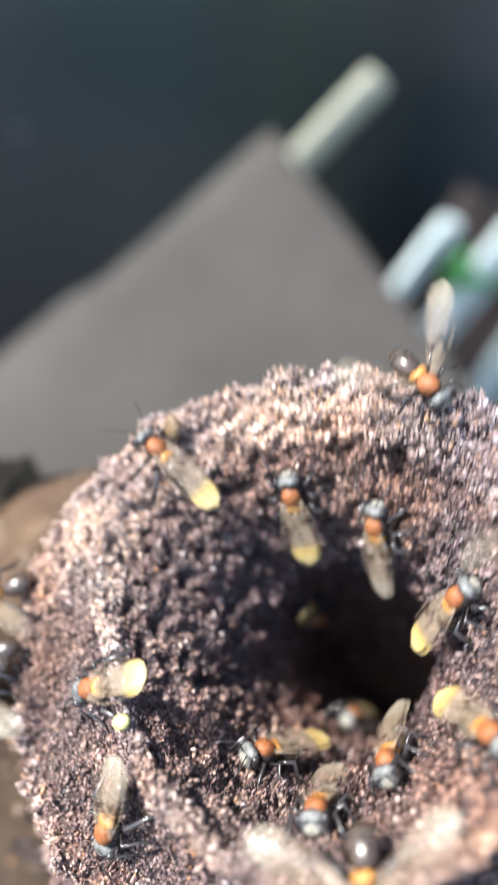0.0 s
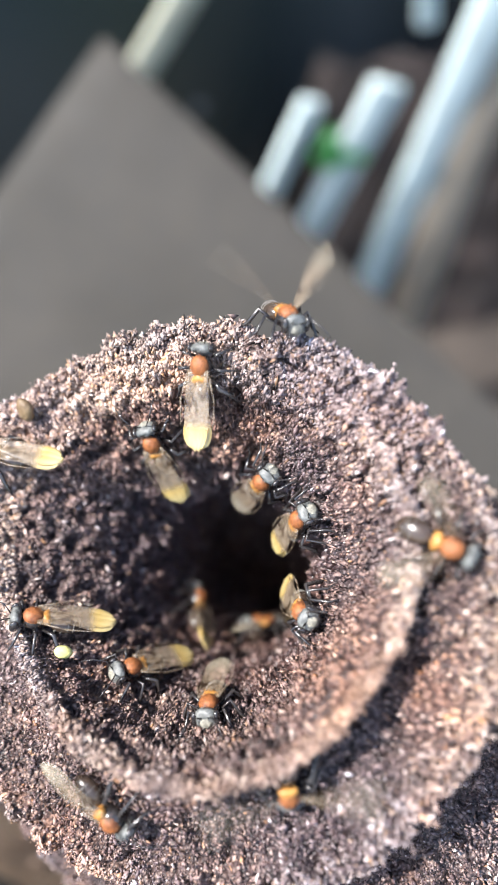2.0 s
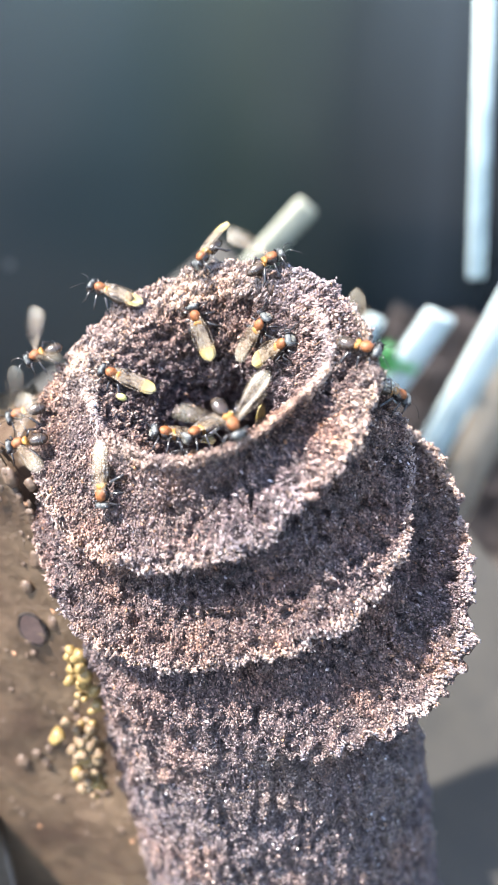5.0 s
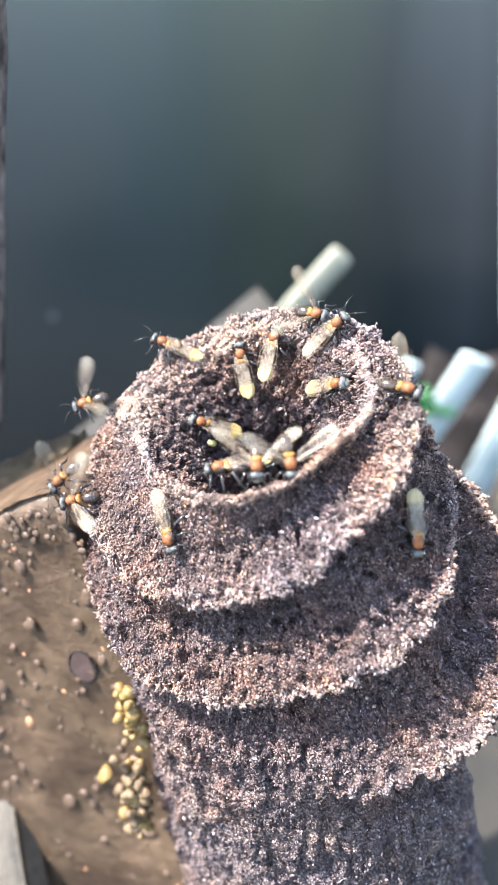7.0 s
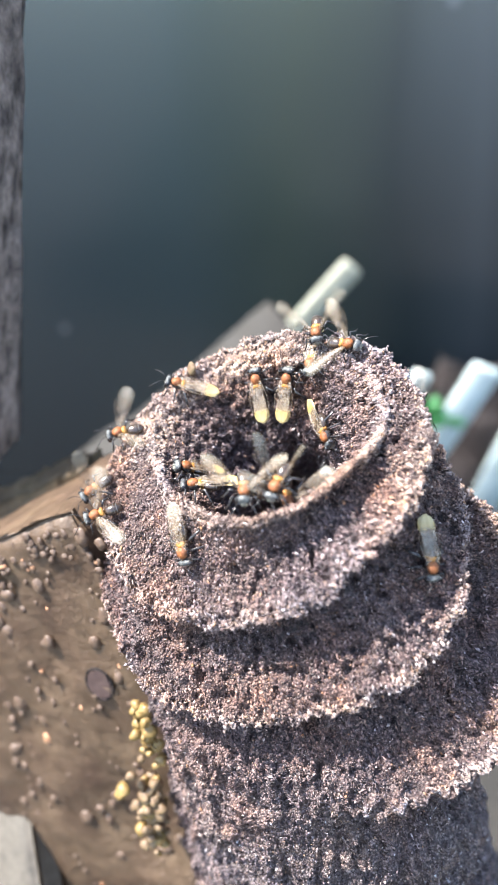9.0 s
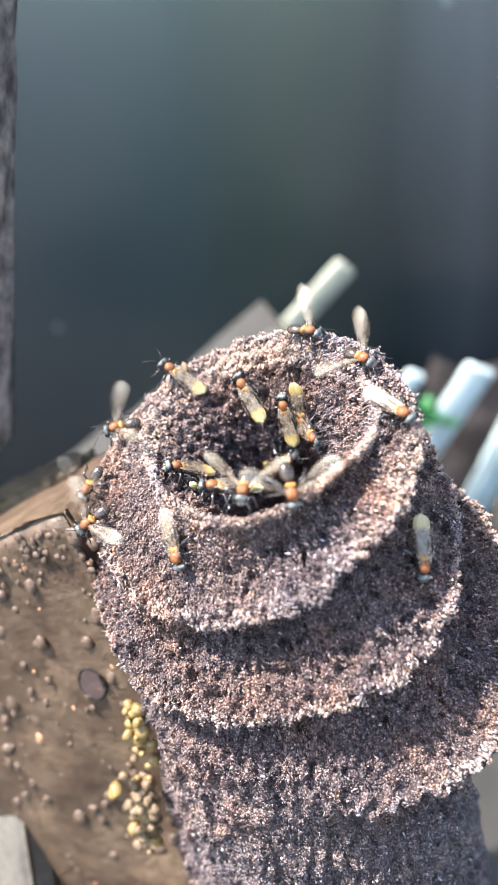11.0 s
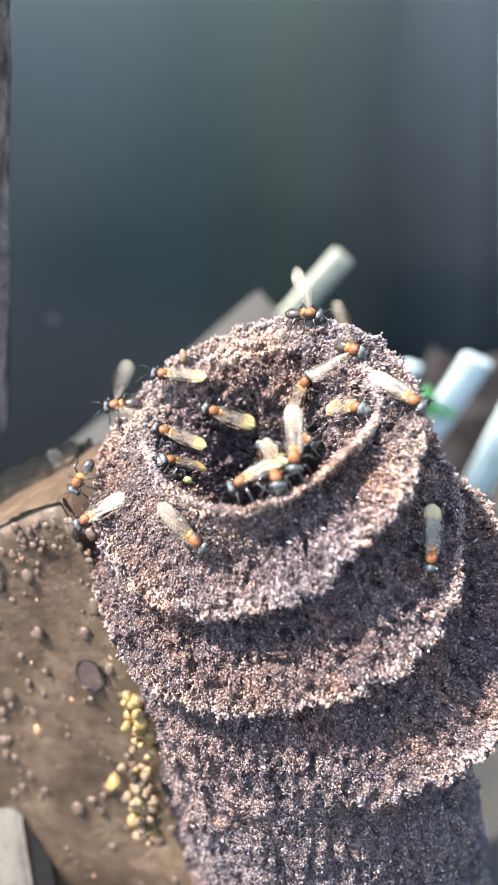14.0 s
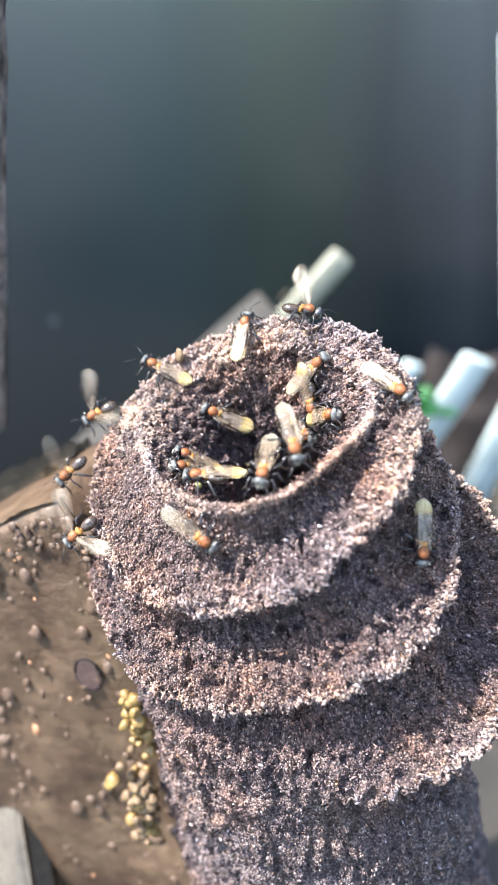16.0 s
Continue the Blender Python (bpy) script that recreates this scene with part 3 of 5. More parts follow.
# ---- bees ----
def bee_materials():
    out = {}
    out["thorax"] = mottled("rust_fuzz", (0.12, 0.038, 0.014), (0.33, 0.115, 0.034), 2200, 0.5, 9000, 0.6, 0.0001)
    out["scutellum"] = mottled("amber_plate", (0.28, 0.115, 0.025), (0.46, 0.23, 0.055), 900, 0.4, 9000, 0.3, 0.00005)
    out["head"] = mottled("grey_head", (0.030, 0.032, 0.031), (0.20, 0.205, 0.195), 2000, 0.34, 9000, 0.5, 0.0001)
    out["face"] = mottled("pale_face", (0.13, 0.125, 0.10), (0.38, 0.36, 0.30), 2600, 0.6, 9000, 0.4, 0.00005)
    out["band"] = mottled("grey_band", (0.07, 0.066, 0.06), (0.24, 0.225, 0.20), 2600, 0.6, 9000, 0.4, 0.00005)
    out["dark"] = mottled("dark_chitin", (0.014, 0.012, 0.012), (0.04, 0.036, 0.036), 900, 0.22, 7000, 0.2, 0.00003, spec=0.6)
    out["abdomen"] = mottled("brown_chitin", (0.018, 0.013, 0.011), (0.070, 0.047, 0.033), 900, 0.25, 6000, 0.2, 0.00003, spec=0.6)
    out["wing"] = wing_material("wing_membrane", 0.21, 0.80, 4.6, ((0.44, 0.31, 0.10), (0.56, 0.44, 0.20)))
    out["beating_wing"] = wing_material("beating_wing_membrane", 0.15, 0.20, 5.2, ((0.40, 0.34, 0.25), (0.45, 0.39, 0.29)))
    return out


def wing_material(name, thin, tip, pale=1.0, ends=((0.44, 0.33, 0.12), (0.56, 0.47, 0.24))):
    """Smoky membrane with a cream tip and darker veins."""
    mat, nt, b = shader(name, 0.42, 0.0, 1.0)
    c = nt.nodes.new("ShaderNodeTexCoord")
    sep = nt.nodes.new("ShaderNodeSeparateXYZ")
    nt.links.new(c.outputs["Object"], sep.inputs[0])
    scale = node(nt, "Math")
    scale.operation = "MULTIPLY"
    scale.inputs[1].default_value = -1 / WING
    nt.links.new(sep.outputs["Y"], scale.inputs[0])
    wob = noise_tex(nt, coords(nt), 900, 2.0)
    add = node(nt, "Math")
    add.operation = "MULTIPLY_ADD"
    add.inputs[1].default_value = 0.08
    nt.links.new(wob, add.inputs[0])
    nt.links.new(scale.outputs[0], add.inputs[2])
    v = nt.nodes.new("ShaderNodeTexVoronoi")
    v.feature = "DISTANCE_TO_EDGE"
    v.inputs["Scale"].default_value = 650
    nt.links.new(coords(nt, (1, 0.28, 0.2)), v.inputs["Vector"])
    vein = ramp(nt, v.outputs["Distance"], [(0.02, (0.22, 0.18, 0.15)), (0.07, (1, 1, 1))])
    vein = mix(nt, ramp(nt, add.outputs[0], [(0.56, (0, 0, 0)), (0.70, (1, 1, 1))]), vein, (1.0, 1.0, 1.0))
    body = ramp(nt, add.outputs[0], [(0.0, (0.080 * pale, 0.060 * pale, 0.040 * pale)), (0.66, (0.074 * pale, 0.057 * pale, 0.040 * pale)), (0.80, ends[0]), (1.0, ends[1])])
    nt.links.new(mix(nt, 1.0, body, vein, "MULTIPLY"), b.inputs["Base Color"])
    alpha = ramp(nt, add.outputs[0], [(0.0, (thin,) * 3), (0.70, (thin,) * 3), (0.80, (tip,) * 3)])
    nt.links.new(alpha, b.inputs["Alpha"])
    b.inputs["Coat Weight"].default_value = 0.4
    b.inputs["Coat Roughness"].default_value = 0.3
    return mat


WING = 0.0068
BEE = bee_materials()


def wing_mesh(side):
    """A forewing, from its hinge backwards along -y, with a thickened front edge and slight folds."""
    bm = bmesh.new()
    rows, n = [], 16
    for i in range(n + 1):
        u = i / n
        y = -WING * u
        w = 0.0022 * (0.10 + 0.90 * math.sin(min(1.0, u * 1.22 + 0.02) * math.pi * 0.5) ** 0.8) * math.sqrt(max(0.0, 1 - max(0, (u - 0.72) / 0.28) ** 2.2)) + 0.00008
        row = []
        for j in range(7):
            k = j / 6
            x = side * (0.42 - k) * w
            z = 0.00010 * math.sin(k * 9 + u * 3) * min(1, u * 4) + 0.0005 * u * (1 - u)
            row.append(bm.verts.new((x, y, z)))
        rows.append(row)
    for a, b in zip(rows, rows[1:]):
        for j in range(6):
            bm.faces.new((a[j], a[j + 1], b[j + 1], b[j]))
    bmesh.ops.recalc_face_normals(bm, faces=bm.faces[:])
    ext = bmesh.ops.solidify(bm, geom=bm.faces[:], thickness=0.00003)
    lead = bmesh.new()
    limb(lead, [Vector((side * 0.42 * 0.0004, 0, 0)), Vector((side * 0.0011, -WING * 0.35, 0.0001)), Vector((side * 0.0013, -WING * 0.66, 0.0001))], [0.00010, 0.00009, 0.00005], 5)
    me = bpy.data.meshes.new("tmp")
    lead.to_mesh(me)
    lead.free()
    bm.from_mesh(me)
    bpy.data.meshes.remove(me)
    return bm


HINGE = {s: Vector((s * 0.00068, -0.0001, 0.00225)) for s in (-1, 1)}


def wing_pose(s, spread, lift, twist=0.0):
    """Hinge pose: spread outwards and lifted, in degrees."""
    return Matrix.Translation(HINGE[s]) @ Matrix.Rotation(radians(-s * lift), 4, "Y") @ Matrix.Rotation(radians(s * spread), 4, "Z") @ Matrix.Rotation(radians(twist), 4, "X")


def fuzz(bm, vs, n, length, seed):
    """Short bristles standing on a rounded part."""
    rng = random.Random(seed)
    mid = sum((v.co for v in vs), Vector()) / len(vs)
    roots = [v.co.copy() for v in rng.sample(list(vs), min(n, len(vs)))]
    for co in roots:
        out = (co - mid).normalized()
        side = out.cross(Vector((rng.random(), rng.random(), 1))).normalized() * 0.00003
        tip = co + (out + Vector((rng.gauss(0, 0.3), rng.gauss(0, 0.3) - 0.2, rng.gauss(0, 0.3)))) * length * rng.uniform(0.5, 1.1)
        a, b, c = (bm.verts.new(co + d) for d in (side, -side, out.cross(side)))
        t = bm.verts.new(tip)
        for f in ((a, b, t), (b, c, t), (c, a, t)):
            bm.faces.new(f)


def make_bee():
    bee = new("stingless_bee")
    bm = bmesh.new()
    vs = ball(bm, (0, 0.0001, 0.0016), 0.00092, (0.98, 1.12, 0.92), 18)
    fuzz(bm, vs, 60, 0.00028, 5)
    part("thorax", bm, BEE["dark"], bee, "dark hairy underside of the thorax")
    bm = bmesh.new()
    vs = ball(bm, (0, 0.00018, 0.00195), 0.00082, (1.0, 1.12, 0.82), 18)
    for v in vs:
        v.co += noise.noise_vector(v.co * 2500) * 0.00006
    fuzz(bm, vs, 90, 0.00022, 1)
    part("scutum", bm, BEE["thorax"], bee, "fuzzy rust-orange back")
    bm = bmesh.new()
    vs = ball(bm, (0, -0.00088, 0.0020), 0.00058, (1.25, 0.75, 0.7), 14)
    for v in vs:
        v.co.y -= 0.25 * abs(v.co.x) - 0.00008
    fuzz(bm, vs, 40, 0.0003, 2)
    part("scutellum", bm, BEE["scutellum"], bee, "amber scutellum")
    bm = bmesh.new()
    ball(bm, (0, -0.00125, 0.0014), 0.00042, (1.1, 1.0, 0.8), 10)
    part("waist", bm, BEE["scutellum"], bee)
    bm = bmesh.new()
    vs = ball(bm, (0, 0.00158, 0.00150), 0.00090, (1.16, 0.56, 0.98), 16)
    for v in vs:
        v.co += noise.noise_vector(v.co * 2600) * 0.00006
    fuzz(bm, vs, 80, 0.00024, 3)
    head = part("head", bm, BEE["head"], bee, "dark grey hairy head")
    bm = bmesh.new()
    vs = ball(bm, (0, 0.00192, 0.00128), 0.00052, (1.0, 0.42, 0.95), 12)
    fuzz(bm, vs, 40, 0.00014, 6)
    part("face", bm, BEE["face"], head, "pale hairy face")
    for s in (-1, 1):
        bm = bmesh.new()
        ball(bm, (s * 0.00093, 0.00166, 0.00155), 0.00056, (0.5, 0.72, 1.15), 12)
        part("eye", bm, BEE["dark"], head, "glossy black eye")
        bm = bmesh.new()
        limb(bm, [Vector((s * 0.00025, 0.0020, 0.0017)), Vector((s * 0.0008, 0.0027, 0.0022)), Vector((s * 0.0014, 0.0035, 0.0018)), Vector((s * 0.0018, 0.0042, 0.0012))],
             [0.00006, 0.00005, 0.00006, 0.00005])
        part("antenna", bm, BEE["dark"], head)
    tilt = Matrix.Rotation(radians(6), 4, "X")
    bm = bmesh.new()
    ball(bm, (0, -0.00262, 0.0013), 0.00094, (1.0, 1.55, 0.80), 18, tilt)
    abdomen = part("abdomen", bm, BEE["abdomen"], bee, "shiny banded black abdomen")
    for k in range(4):
        y = 0.9 - 0.52 * k
        r = math.sqrt(max(0.05, 1 - (y / 1.55) ** 2))
        bm = bmesh.new()
        ball(bm, (0, -0.00262 + 0.00094 * y, 0.0013 - 0.00010 * y), 0.00094, (1.03 * r, 0.085, 0.83 * r), 16, tilt)
        part("band", bm, BEE["band"], abdomen, "pale grey hair band")
    for s in (-1, 1):
        part("wing", wing_mesh(s), BEE["wing"], bee, "smoky wing with a cream tip").matrix_basis = wing_pose(s, -7, 1 if s > 0 else 5)
        for dy, out, fwd, thick in ((0.0009, 0.0021, 0.0016, 1.0), (0.0, 0.0027, -0.0002, 1.0), (-0.0008, 0.0026, -0.0026, 1.5)):
            bm = bmesh.new()
            a = Vector((s * 0.0007, dy, 0.0011))
            knee = Vector((s * (0.0007 + 0.55 * (out - 0.0007)), dy + 0.45 * (fwd - dy), 0.0019))
            shin = Vector((s * out * 0.92, dy + 0.85 * (fwd - dy), 0.0005))
            foot = Vector((s * out * 1.15, fwd * 1.15, 0.00005))
            limb(bm, [a, knee, shin, foot], [0.00011, 0.00014 * thick, 0.00013 * thick, 0.00005])
            part("leg", bm, BEE["dark"], bee)
    return tagged(bee, "rust-orange and black stingless bee with folded cream-tipped wings", "bee", "bees at the nest entrance")


FIRST_BEE = make_bee()
BEATING = {}
FAN_LABEL = "rust-orange and black stingless bee fanning its wings"


def wings_of(bee):
    return [c for c in bee.children if c.name.startswith("wing")]


BEES = [FIRST_BEE] + [copy_thing(FIRST_BEE, Matrix()) for _ in range(21)]


def keyed_bee(rows):
    bee = BEES.pop()
    walk(bee, rows)
    return bee


def fan_wings(bee, spread, lift, stroke, stops=((0.0, 16.0),), phase=0):
    """Beat the wings through the given stretches; folded outside them."""
    tagged(bee, FAN_LABEL)
    for c in wings_of(bee):
        s = 1 if c.matrix_basis.translation.x > 0 else -1
        if s not in BEATING:
            BEATING[s] = c.data.copy()
            BEATING[s].materials[0] = BEE["beating_wing"]
        c.data = BEATING[s]
        rows = []
        for k in range(481):
            t = k / FPS
            on = any(a <= t <= b for a, b in stops)
            if on:
                beat = (0, 1, -1)[(k + phase) % 3]
                rows.append((t, wing_pose(s, spread + 10 * beat, lift + stroke * beat)))
            elif not rows or k in (0, 480) or any(abs(t - e) < 0.1 for ab in stops for e in ab):
                rows.append((t, wing_pose(s, -7, 3 + 2 * s)))
        walk(c, rows)


def pollen_load(bee):
    """The pale yellow pollen that one bee carries on a hind leg."""
    bm = bmesh.new()
    for v in ball(bm, (0, 0, 0), 0.00055, (1, 1.5, 0.9), 12):
        v.co += noise.noise_vector(v.co * 2500) * 0.00008
    part("pollen_load", bm, POLLEN, bee, "pale yellow pollen load").location = (-0.0026, -0.0026, 0.0009)


def motions():
    bee = keyed_bee([
        (0, pose(-0.0073, 0.0562, 0.3525, 35, -11, 55)),
        (0.7, pose(-0.0072, 0.0561, 0.3520, 19, -5, 66)),
        (1, pose(-0.0073, 0.0554, 0.3519, 20, -4, 65)),
        (1.3, pose(-0.0085, 0.0559, 0.3529, 12, -5, 75)),
        (1.5, pose(-0.0080, 0.0550, 0.3519, 13, -5, 73)),
        (2, pose(-0.0097, 0.0549, 0.3516, 13, -6, 75)),
        (2.5, pose(-0.0085, 0.0552, 0.3515, 15, -6, 75)),
        (3, pose(-0.0104, 0.0559, 0.3521, 16, -8, 74)),
        (3.5, pose(-0.0103, 0.0583, 0.3533, 23, -16, 69)),
        (6, pose(-0.0104, 0.0594, 0.3554, 25, -26, 73)),
        (6.5, pose(-0.0099, 0.0597, 0.3558, 33, -25, 66)),
        (7, pose(-0.0084, 0.0583, 0.3543, 29, -27, 71)),
        (8, pose(-0.0089, 0.0550, 0.3512, 5, -30, 94)),
        (9, pose(-0.0080, 0.0555, 0.3520, 21, -29, 79)),
        (9.5, pose(-0.0080, 0.0559, 0.3526, 28, -27, 72)),
        (12, pose(-0.0097, 0.0583, 0.3543, 43, -23, 57)),
        (12.5, pose(-0.0103, 0.0582, 0.3543, 34, -26, 66)),
        (13, pose(-0.0095, 0.0580, 0.3537, 37, -24, 63)),
        (13.5, pose(-0.0094, 0.0569, 0.3529, 22, -28, 77)),
        (14, pose(-0.0086, 0.0551, 0.3515, 10, -29, 88)),
        (14.5, pose(-0.0073, 0.0537, 0.3504, -14, -30, 109)),
        (15, pose(-0.0076, 0.0556, 0.3508, 11, -30, 87)),
        (15.5, pose(-0.0090, 0.0555, 0.3519, 28, -27, 71)),
        (16, pose(-0.0103, 0.0570, 0.3526, 32, -26, 68)),
    ])
    bee = keyed_bee([
        (0, pose(0.0148, 0.0559, 0.3599, -18, 29, -149)),
        (0.7, pose(0.0177, 0.0544, 0.3600, -16, 17, -161)),
        (1, pose(0.0178, 0.0545, 0.3601, -6, 3, -163)),
        (1.15, pose(0.0176, 0.0549, 0.3603, 9, -22, -139)),
        (1.3, pose(0.0171, 0.0558, 0.3610, 9, -26, -118)),
        (1.4, pose(0.0175, 0.0550, 0.3603, 12, -22, -137)),
        (1.5, pose(0.0178, 0.0549, 0.3603, -3, 5, -156)),
        (2, pose(0.0176, 0.0546, 0.3601, 15, -17, -167)),
        (2.25, pose(0.0175, 0.0550, 0.3603, 9, -23, -130)),
        (2.5, pose(0.0173, 0.0551, 0.3603, 2, -27, -102)),
        (3, pose(0.0157, 0.0568, 0.3607, -41, -39, -92)),
        (3.5, pose(0.0154, 0.0563, 0.3603, -29, -12, -99)),
        (4.75, pose(0.0162, 0.0551, 0.3599, 21, 6, -62)),
        (6, pose(0.0175, 0.0542, 0.3598, -12, 39, -139)),
        (6.5, pose(0.0161, 0.0550, 0.3598, -9, 32, -140)),
        (7, pose(0.0172, 0.0542, 0.3597, -6, 56, -128)),
        (7.33, pose(0.0173, 0.0543, 0.3598, -42, 27, 176)),
        (7.67, pose(0.0173, 0.0543, 0.3598, -48, -7, 143)),
        (8, pose(0.0174, 0.0544, 0.3599, -25, -34, 101)),
        (8.08, pose(0.0167, 0.0538, 0.3611, -37, -4, 147)),
        (8.17, pose(0.0168, 0.0548, 0.3600, -23, 25, -168)),
        (8.33, pose(0.0156, 0.0550, 0.3596, 13, 31, -98)),
        (8.5, pose(0.0150, 0.0555, 0.3597, -4, 23, -113)),
        (8.75, pose(0.0151, 0.0553, 0.3596, -18, 15, -161)),
        (9, pose(0.0152, 0.0551, 0.3596, -31, 13, 172)),
        (9.5, pose(0.0149, 0.0553, 0.3595, -41, 11, 161)),
        (10.33, pose(0.0149, 0.0554, 0.3596, -26, 22, -169)),
        (11.17, pose(0.0151, 0.0553, 0.3596, -2, 23, -115)),
        (12, pose(0.0152, 0.0554, 0.3597, -6, 7, -96)),
        (12.5, pose(0.0148, 0.0563, 0.3602, -9, 9, -98)),
        (13, pose(0.0147, 0.0565, 0.3603, -7, 5, -116)),
        (14, pose(0.0149, 0.0560, 0.3600, -4, 24, -111)),
        (15, pose(0.0149, 0.0560, 0.3600, -5, 24, -113)),
        (16, pose(0.0149, 0.0561, 0.3601, -13, 9, -104)),
    ])
    fan_wings(bee, 60, 40, 34, ((0, 2.25), (2.75, 16)), 0)
    bee = keyed_bee([
        (0, pose(0.0126, 0.0528, 0.3498, 89, -16, -41)),
        (0.35, pose(0.0138, 0.0523, 0.3518, 84, -26, -27)),
        (0.7, pose(0.0152, 0.0515, 0.3532, 79, 5, -41)),
        (1, pose(0.0163, 0.0507, 0.3535, 76, 9, -45)),
        (1.3, pose(0.0155, 0.0517, 0.3547, 73, 7, -40)),
        (1.5, pose(0.0167, 0.0502, 0.3533, 76, 11, -46)),
        (1.75, pose(0.0157, 0.0505, 0.3509, 82, 23, -48)),
        (2, pose(0.0151, 0.0510, 0.3486, 89, 31, -47)),
        (2.5, pose(0.0150, 0.0511, 0.3481, 91, 32, -47)),
        (3, pose(0.0139, 0.0523, 0.3470, 97, 32, -38)),
        (3.5, pose(0.0128, 0.0527, 0.3488, 93, 41, -29)),
        (4.33, pose(0.0143, 0.0519, 0.3513, 84, 31, -41)),
        (5.17, pose(0.0161, 0.0507, 0.3530, 76, 30, -50)),
        (6, pose(0.0183, 0.0494, 0.3551, 63, 24, -55)),
        (6.5, pose(0.0185, 0.0511, 0.3577, 46, 2, -36)),
        (7, pose(0.0204, 0.0512, 0.3590, 57, 31, -57)),
        (7.25, pose(0.0205, 0.0518, 0.3593, 30, 28, -69)),
        (7.5, pose(0.0205, 0.0520, 0.3595, -5, 25, -123)),
        (8, pose(0.0210, 0.0508, 0.3589, 2, 54, -123)),
        (9, pose(0.0202, 0.0516, 0.3591, 3, 55, -122)),
        (9.5, pose(0.0222, 0.0495, 0.3584, -7, 45, -135)),
        (12, pose(0.0241, 0.0472, 0.3577, -13, 40, -146)),
        (12.5, pose(0.0249, 0.0466, 0.3576, -17, 29, -148)),
        (13, pose(0.0212, 0.0479, 0.3568, -0, 44, -128)),
        (14, pose(0.0221, 0.0489, 0.3573, -4, 64, -138)),
        (14.5, pose(0.0228, 0.0481, 0.3578, -4, 61, -138)),
        (14.75, pose(0.0223, 0.0486, 0.3563, 22, 40, -95)),
        (15, pose(0.0209, 0.0483, 0.3569, 39, 22, -62)),
        (15.5, pose(0.0188, 0.0492, 0.3555, 58, 27, -59)),
        (16, pose(0.0175, 0.0501, 0.3548, 64, 35, -57)),
    ])
    fan_wings(bee, 58, 24, 36, ((7.5, 14.75),), 0)
    bee = keyed_bee([
        (0, pose(0.0234, 0.0464, 0.3557, 10, 51, -123)),
        (0.35, pose(0.0242, 0.0429, 0.3545, -9, 28, -125)),
        (0.7, pose(0.0236, 0.0395, 0.3531, 2, 34, -135)),
        (0.75, pose(0.0261, 0.0408, 0.3531, -32, -8, -122)),
        (0.8, pose(0.0271, 0.0425, 0.3505, -84, -30, -81)),
        (0.9, pose(0.0314, 0.0470, 0.3415, -127, -40, -25)),
        (0.95, pose(0.0341, 0.0502, 0.3377, -51, -36, -97)),
        (1, pose(0.0343, 0.0525, 0.3324, -15, 13, -125)),
        (1.05, pose(0.0338, 0.0503, 0.3376, -40, -42, -104)),
        (1.1, pose(0.0310, 0.0472, 0.3411, -136, -55, -10)),
        (1.2, pose(0.0273, 0.0430, 0.3495, -72, -35, -93)),
        (1.3, pose(0.0243, 0.0399, 0.3525, -36, 12, -125)),
        (1.5, pose(0.0267, 0.0378, 0.3524, -7, 36, -129)),
        (2, pose(0.0263, 0.0377, 0.3523, -10, 35, -134)),
        (2.5, pose(0.0264, 0.0379, 0.3522, -4, 37, -127)),
        (3, pose(0.0264, 0.0383, 0.3526, -8, 36, -134)),
        (3.5, pose(0.0274, 0.0375, 0.3525, -6, 36, -120)),
        (6, pose(0.0284, 0.0379, 0.3533, -14, 32, -124)),
        (6.5, pose(0.0284, 0.0379, 0.3533, -16, 32, -127)),
        (7, pose(0.0283, 0.0377, 0.3531, -13, 33, -122)),
        (7.17, pose(0.0289, 0.0393, 0.3531, -51, 7, -100)),
        (7.33, pose(0.0273, 0.0416, 0.3513, -95, 1, -67)),
        (7.67, pose(0.0274, 0.0454, 0.3488, -59, -8, -99)),
        (8, pose(0.0283, 0.0500, 0.3476, -33, -6, -90)),
        (9, pose(0.0283, 0.0500, 0.3476, -33, -6, -90)),
        (9.17, pose(0.0274, 0.0456, 0.3489, -57, -19, -101)),
        (9.33, pose(0.0273, 0.0417, 0.3520, -99, -2, -64)),
        (9.42, pose(0.0286, 0.0396, 0.3535, -51, 3, -103)),
        (9.5, pose(0.0277, 0.0381, 0.3531, -11, 34, -129)),
        (12, pose(0.0276, 0.0380, 0.3529, -21, 30, -147)),
        (12.08, pose(0.0286, 0.0394, 0.3534, -51, -8, -113)),
        (12.17, pose(0.0274, 0.0415, 0.3519, -100, -15, -62)),
        (12.33, pose(0.0271, 0.0453, 0.3492, -62, -15, -99)),
        (12.5, pose(0.0282, 0.0497, 0.3478, -36, -6, -95)),
        (12.67, pose(0.0271, 0.0453, 0.3492, -61, -20, -102)),
        (12.83, pose(0.0273, 0.0417, 0.3520, -99, -8, -63)),
        (12.92, pose(0.0286, 0.0396, 0.3535, -52, -3, -109)),
        (13, pose(0.0277, 0.0381, 0.3531, -18, 31, -141)),
        (13.5, pose(0.0283, 0.0377, 0.3531, -20, 30, -134)),
        (14, pose(0.0282, 0.0375, 0.3530, -22, 29, -139)),
        (14.5, pose(0.0277, 0.0381, 0.3531, -18, 31, -143)),
        (15, pose(0.0275, 0.0388, 0.3535, -19, 29, -144)),
        (15.5, pose(0.0276, 0.0385, 0.3533, -21, 28, -149)),
        (16, pose(0.0275, 0.0388, 0.3535, -20, 29, -147)),
    ])
    fan_wings(bee, 60, 28, 38, ((0, 10.6),), 1)
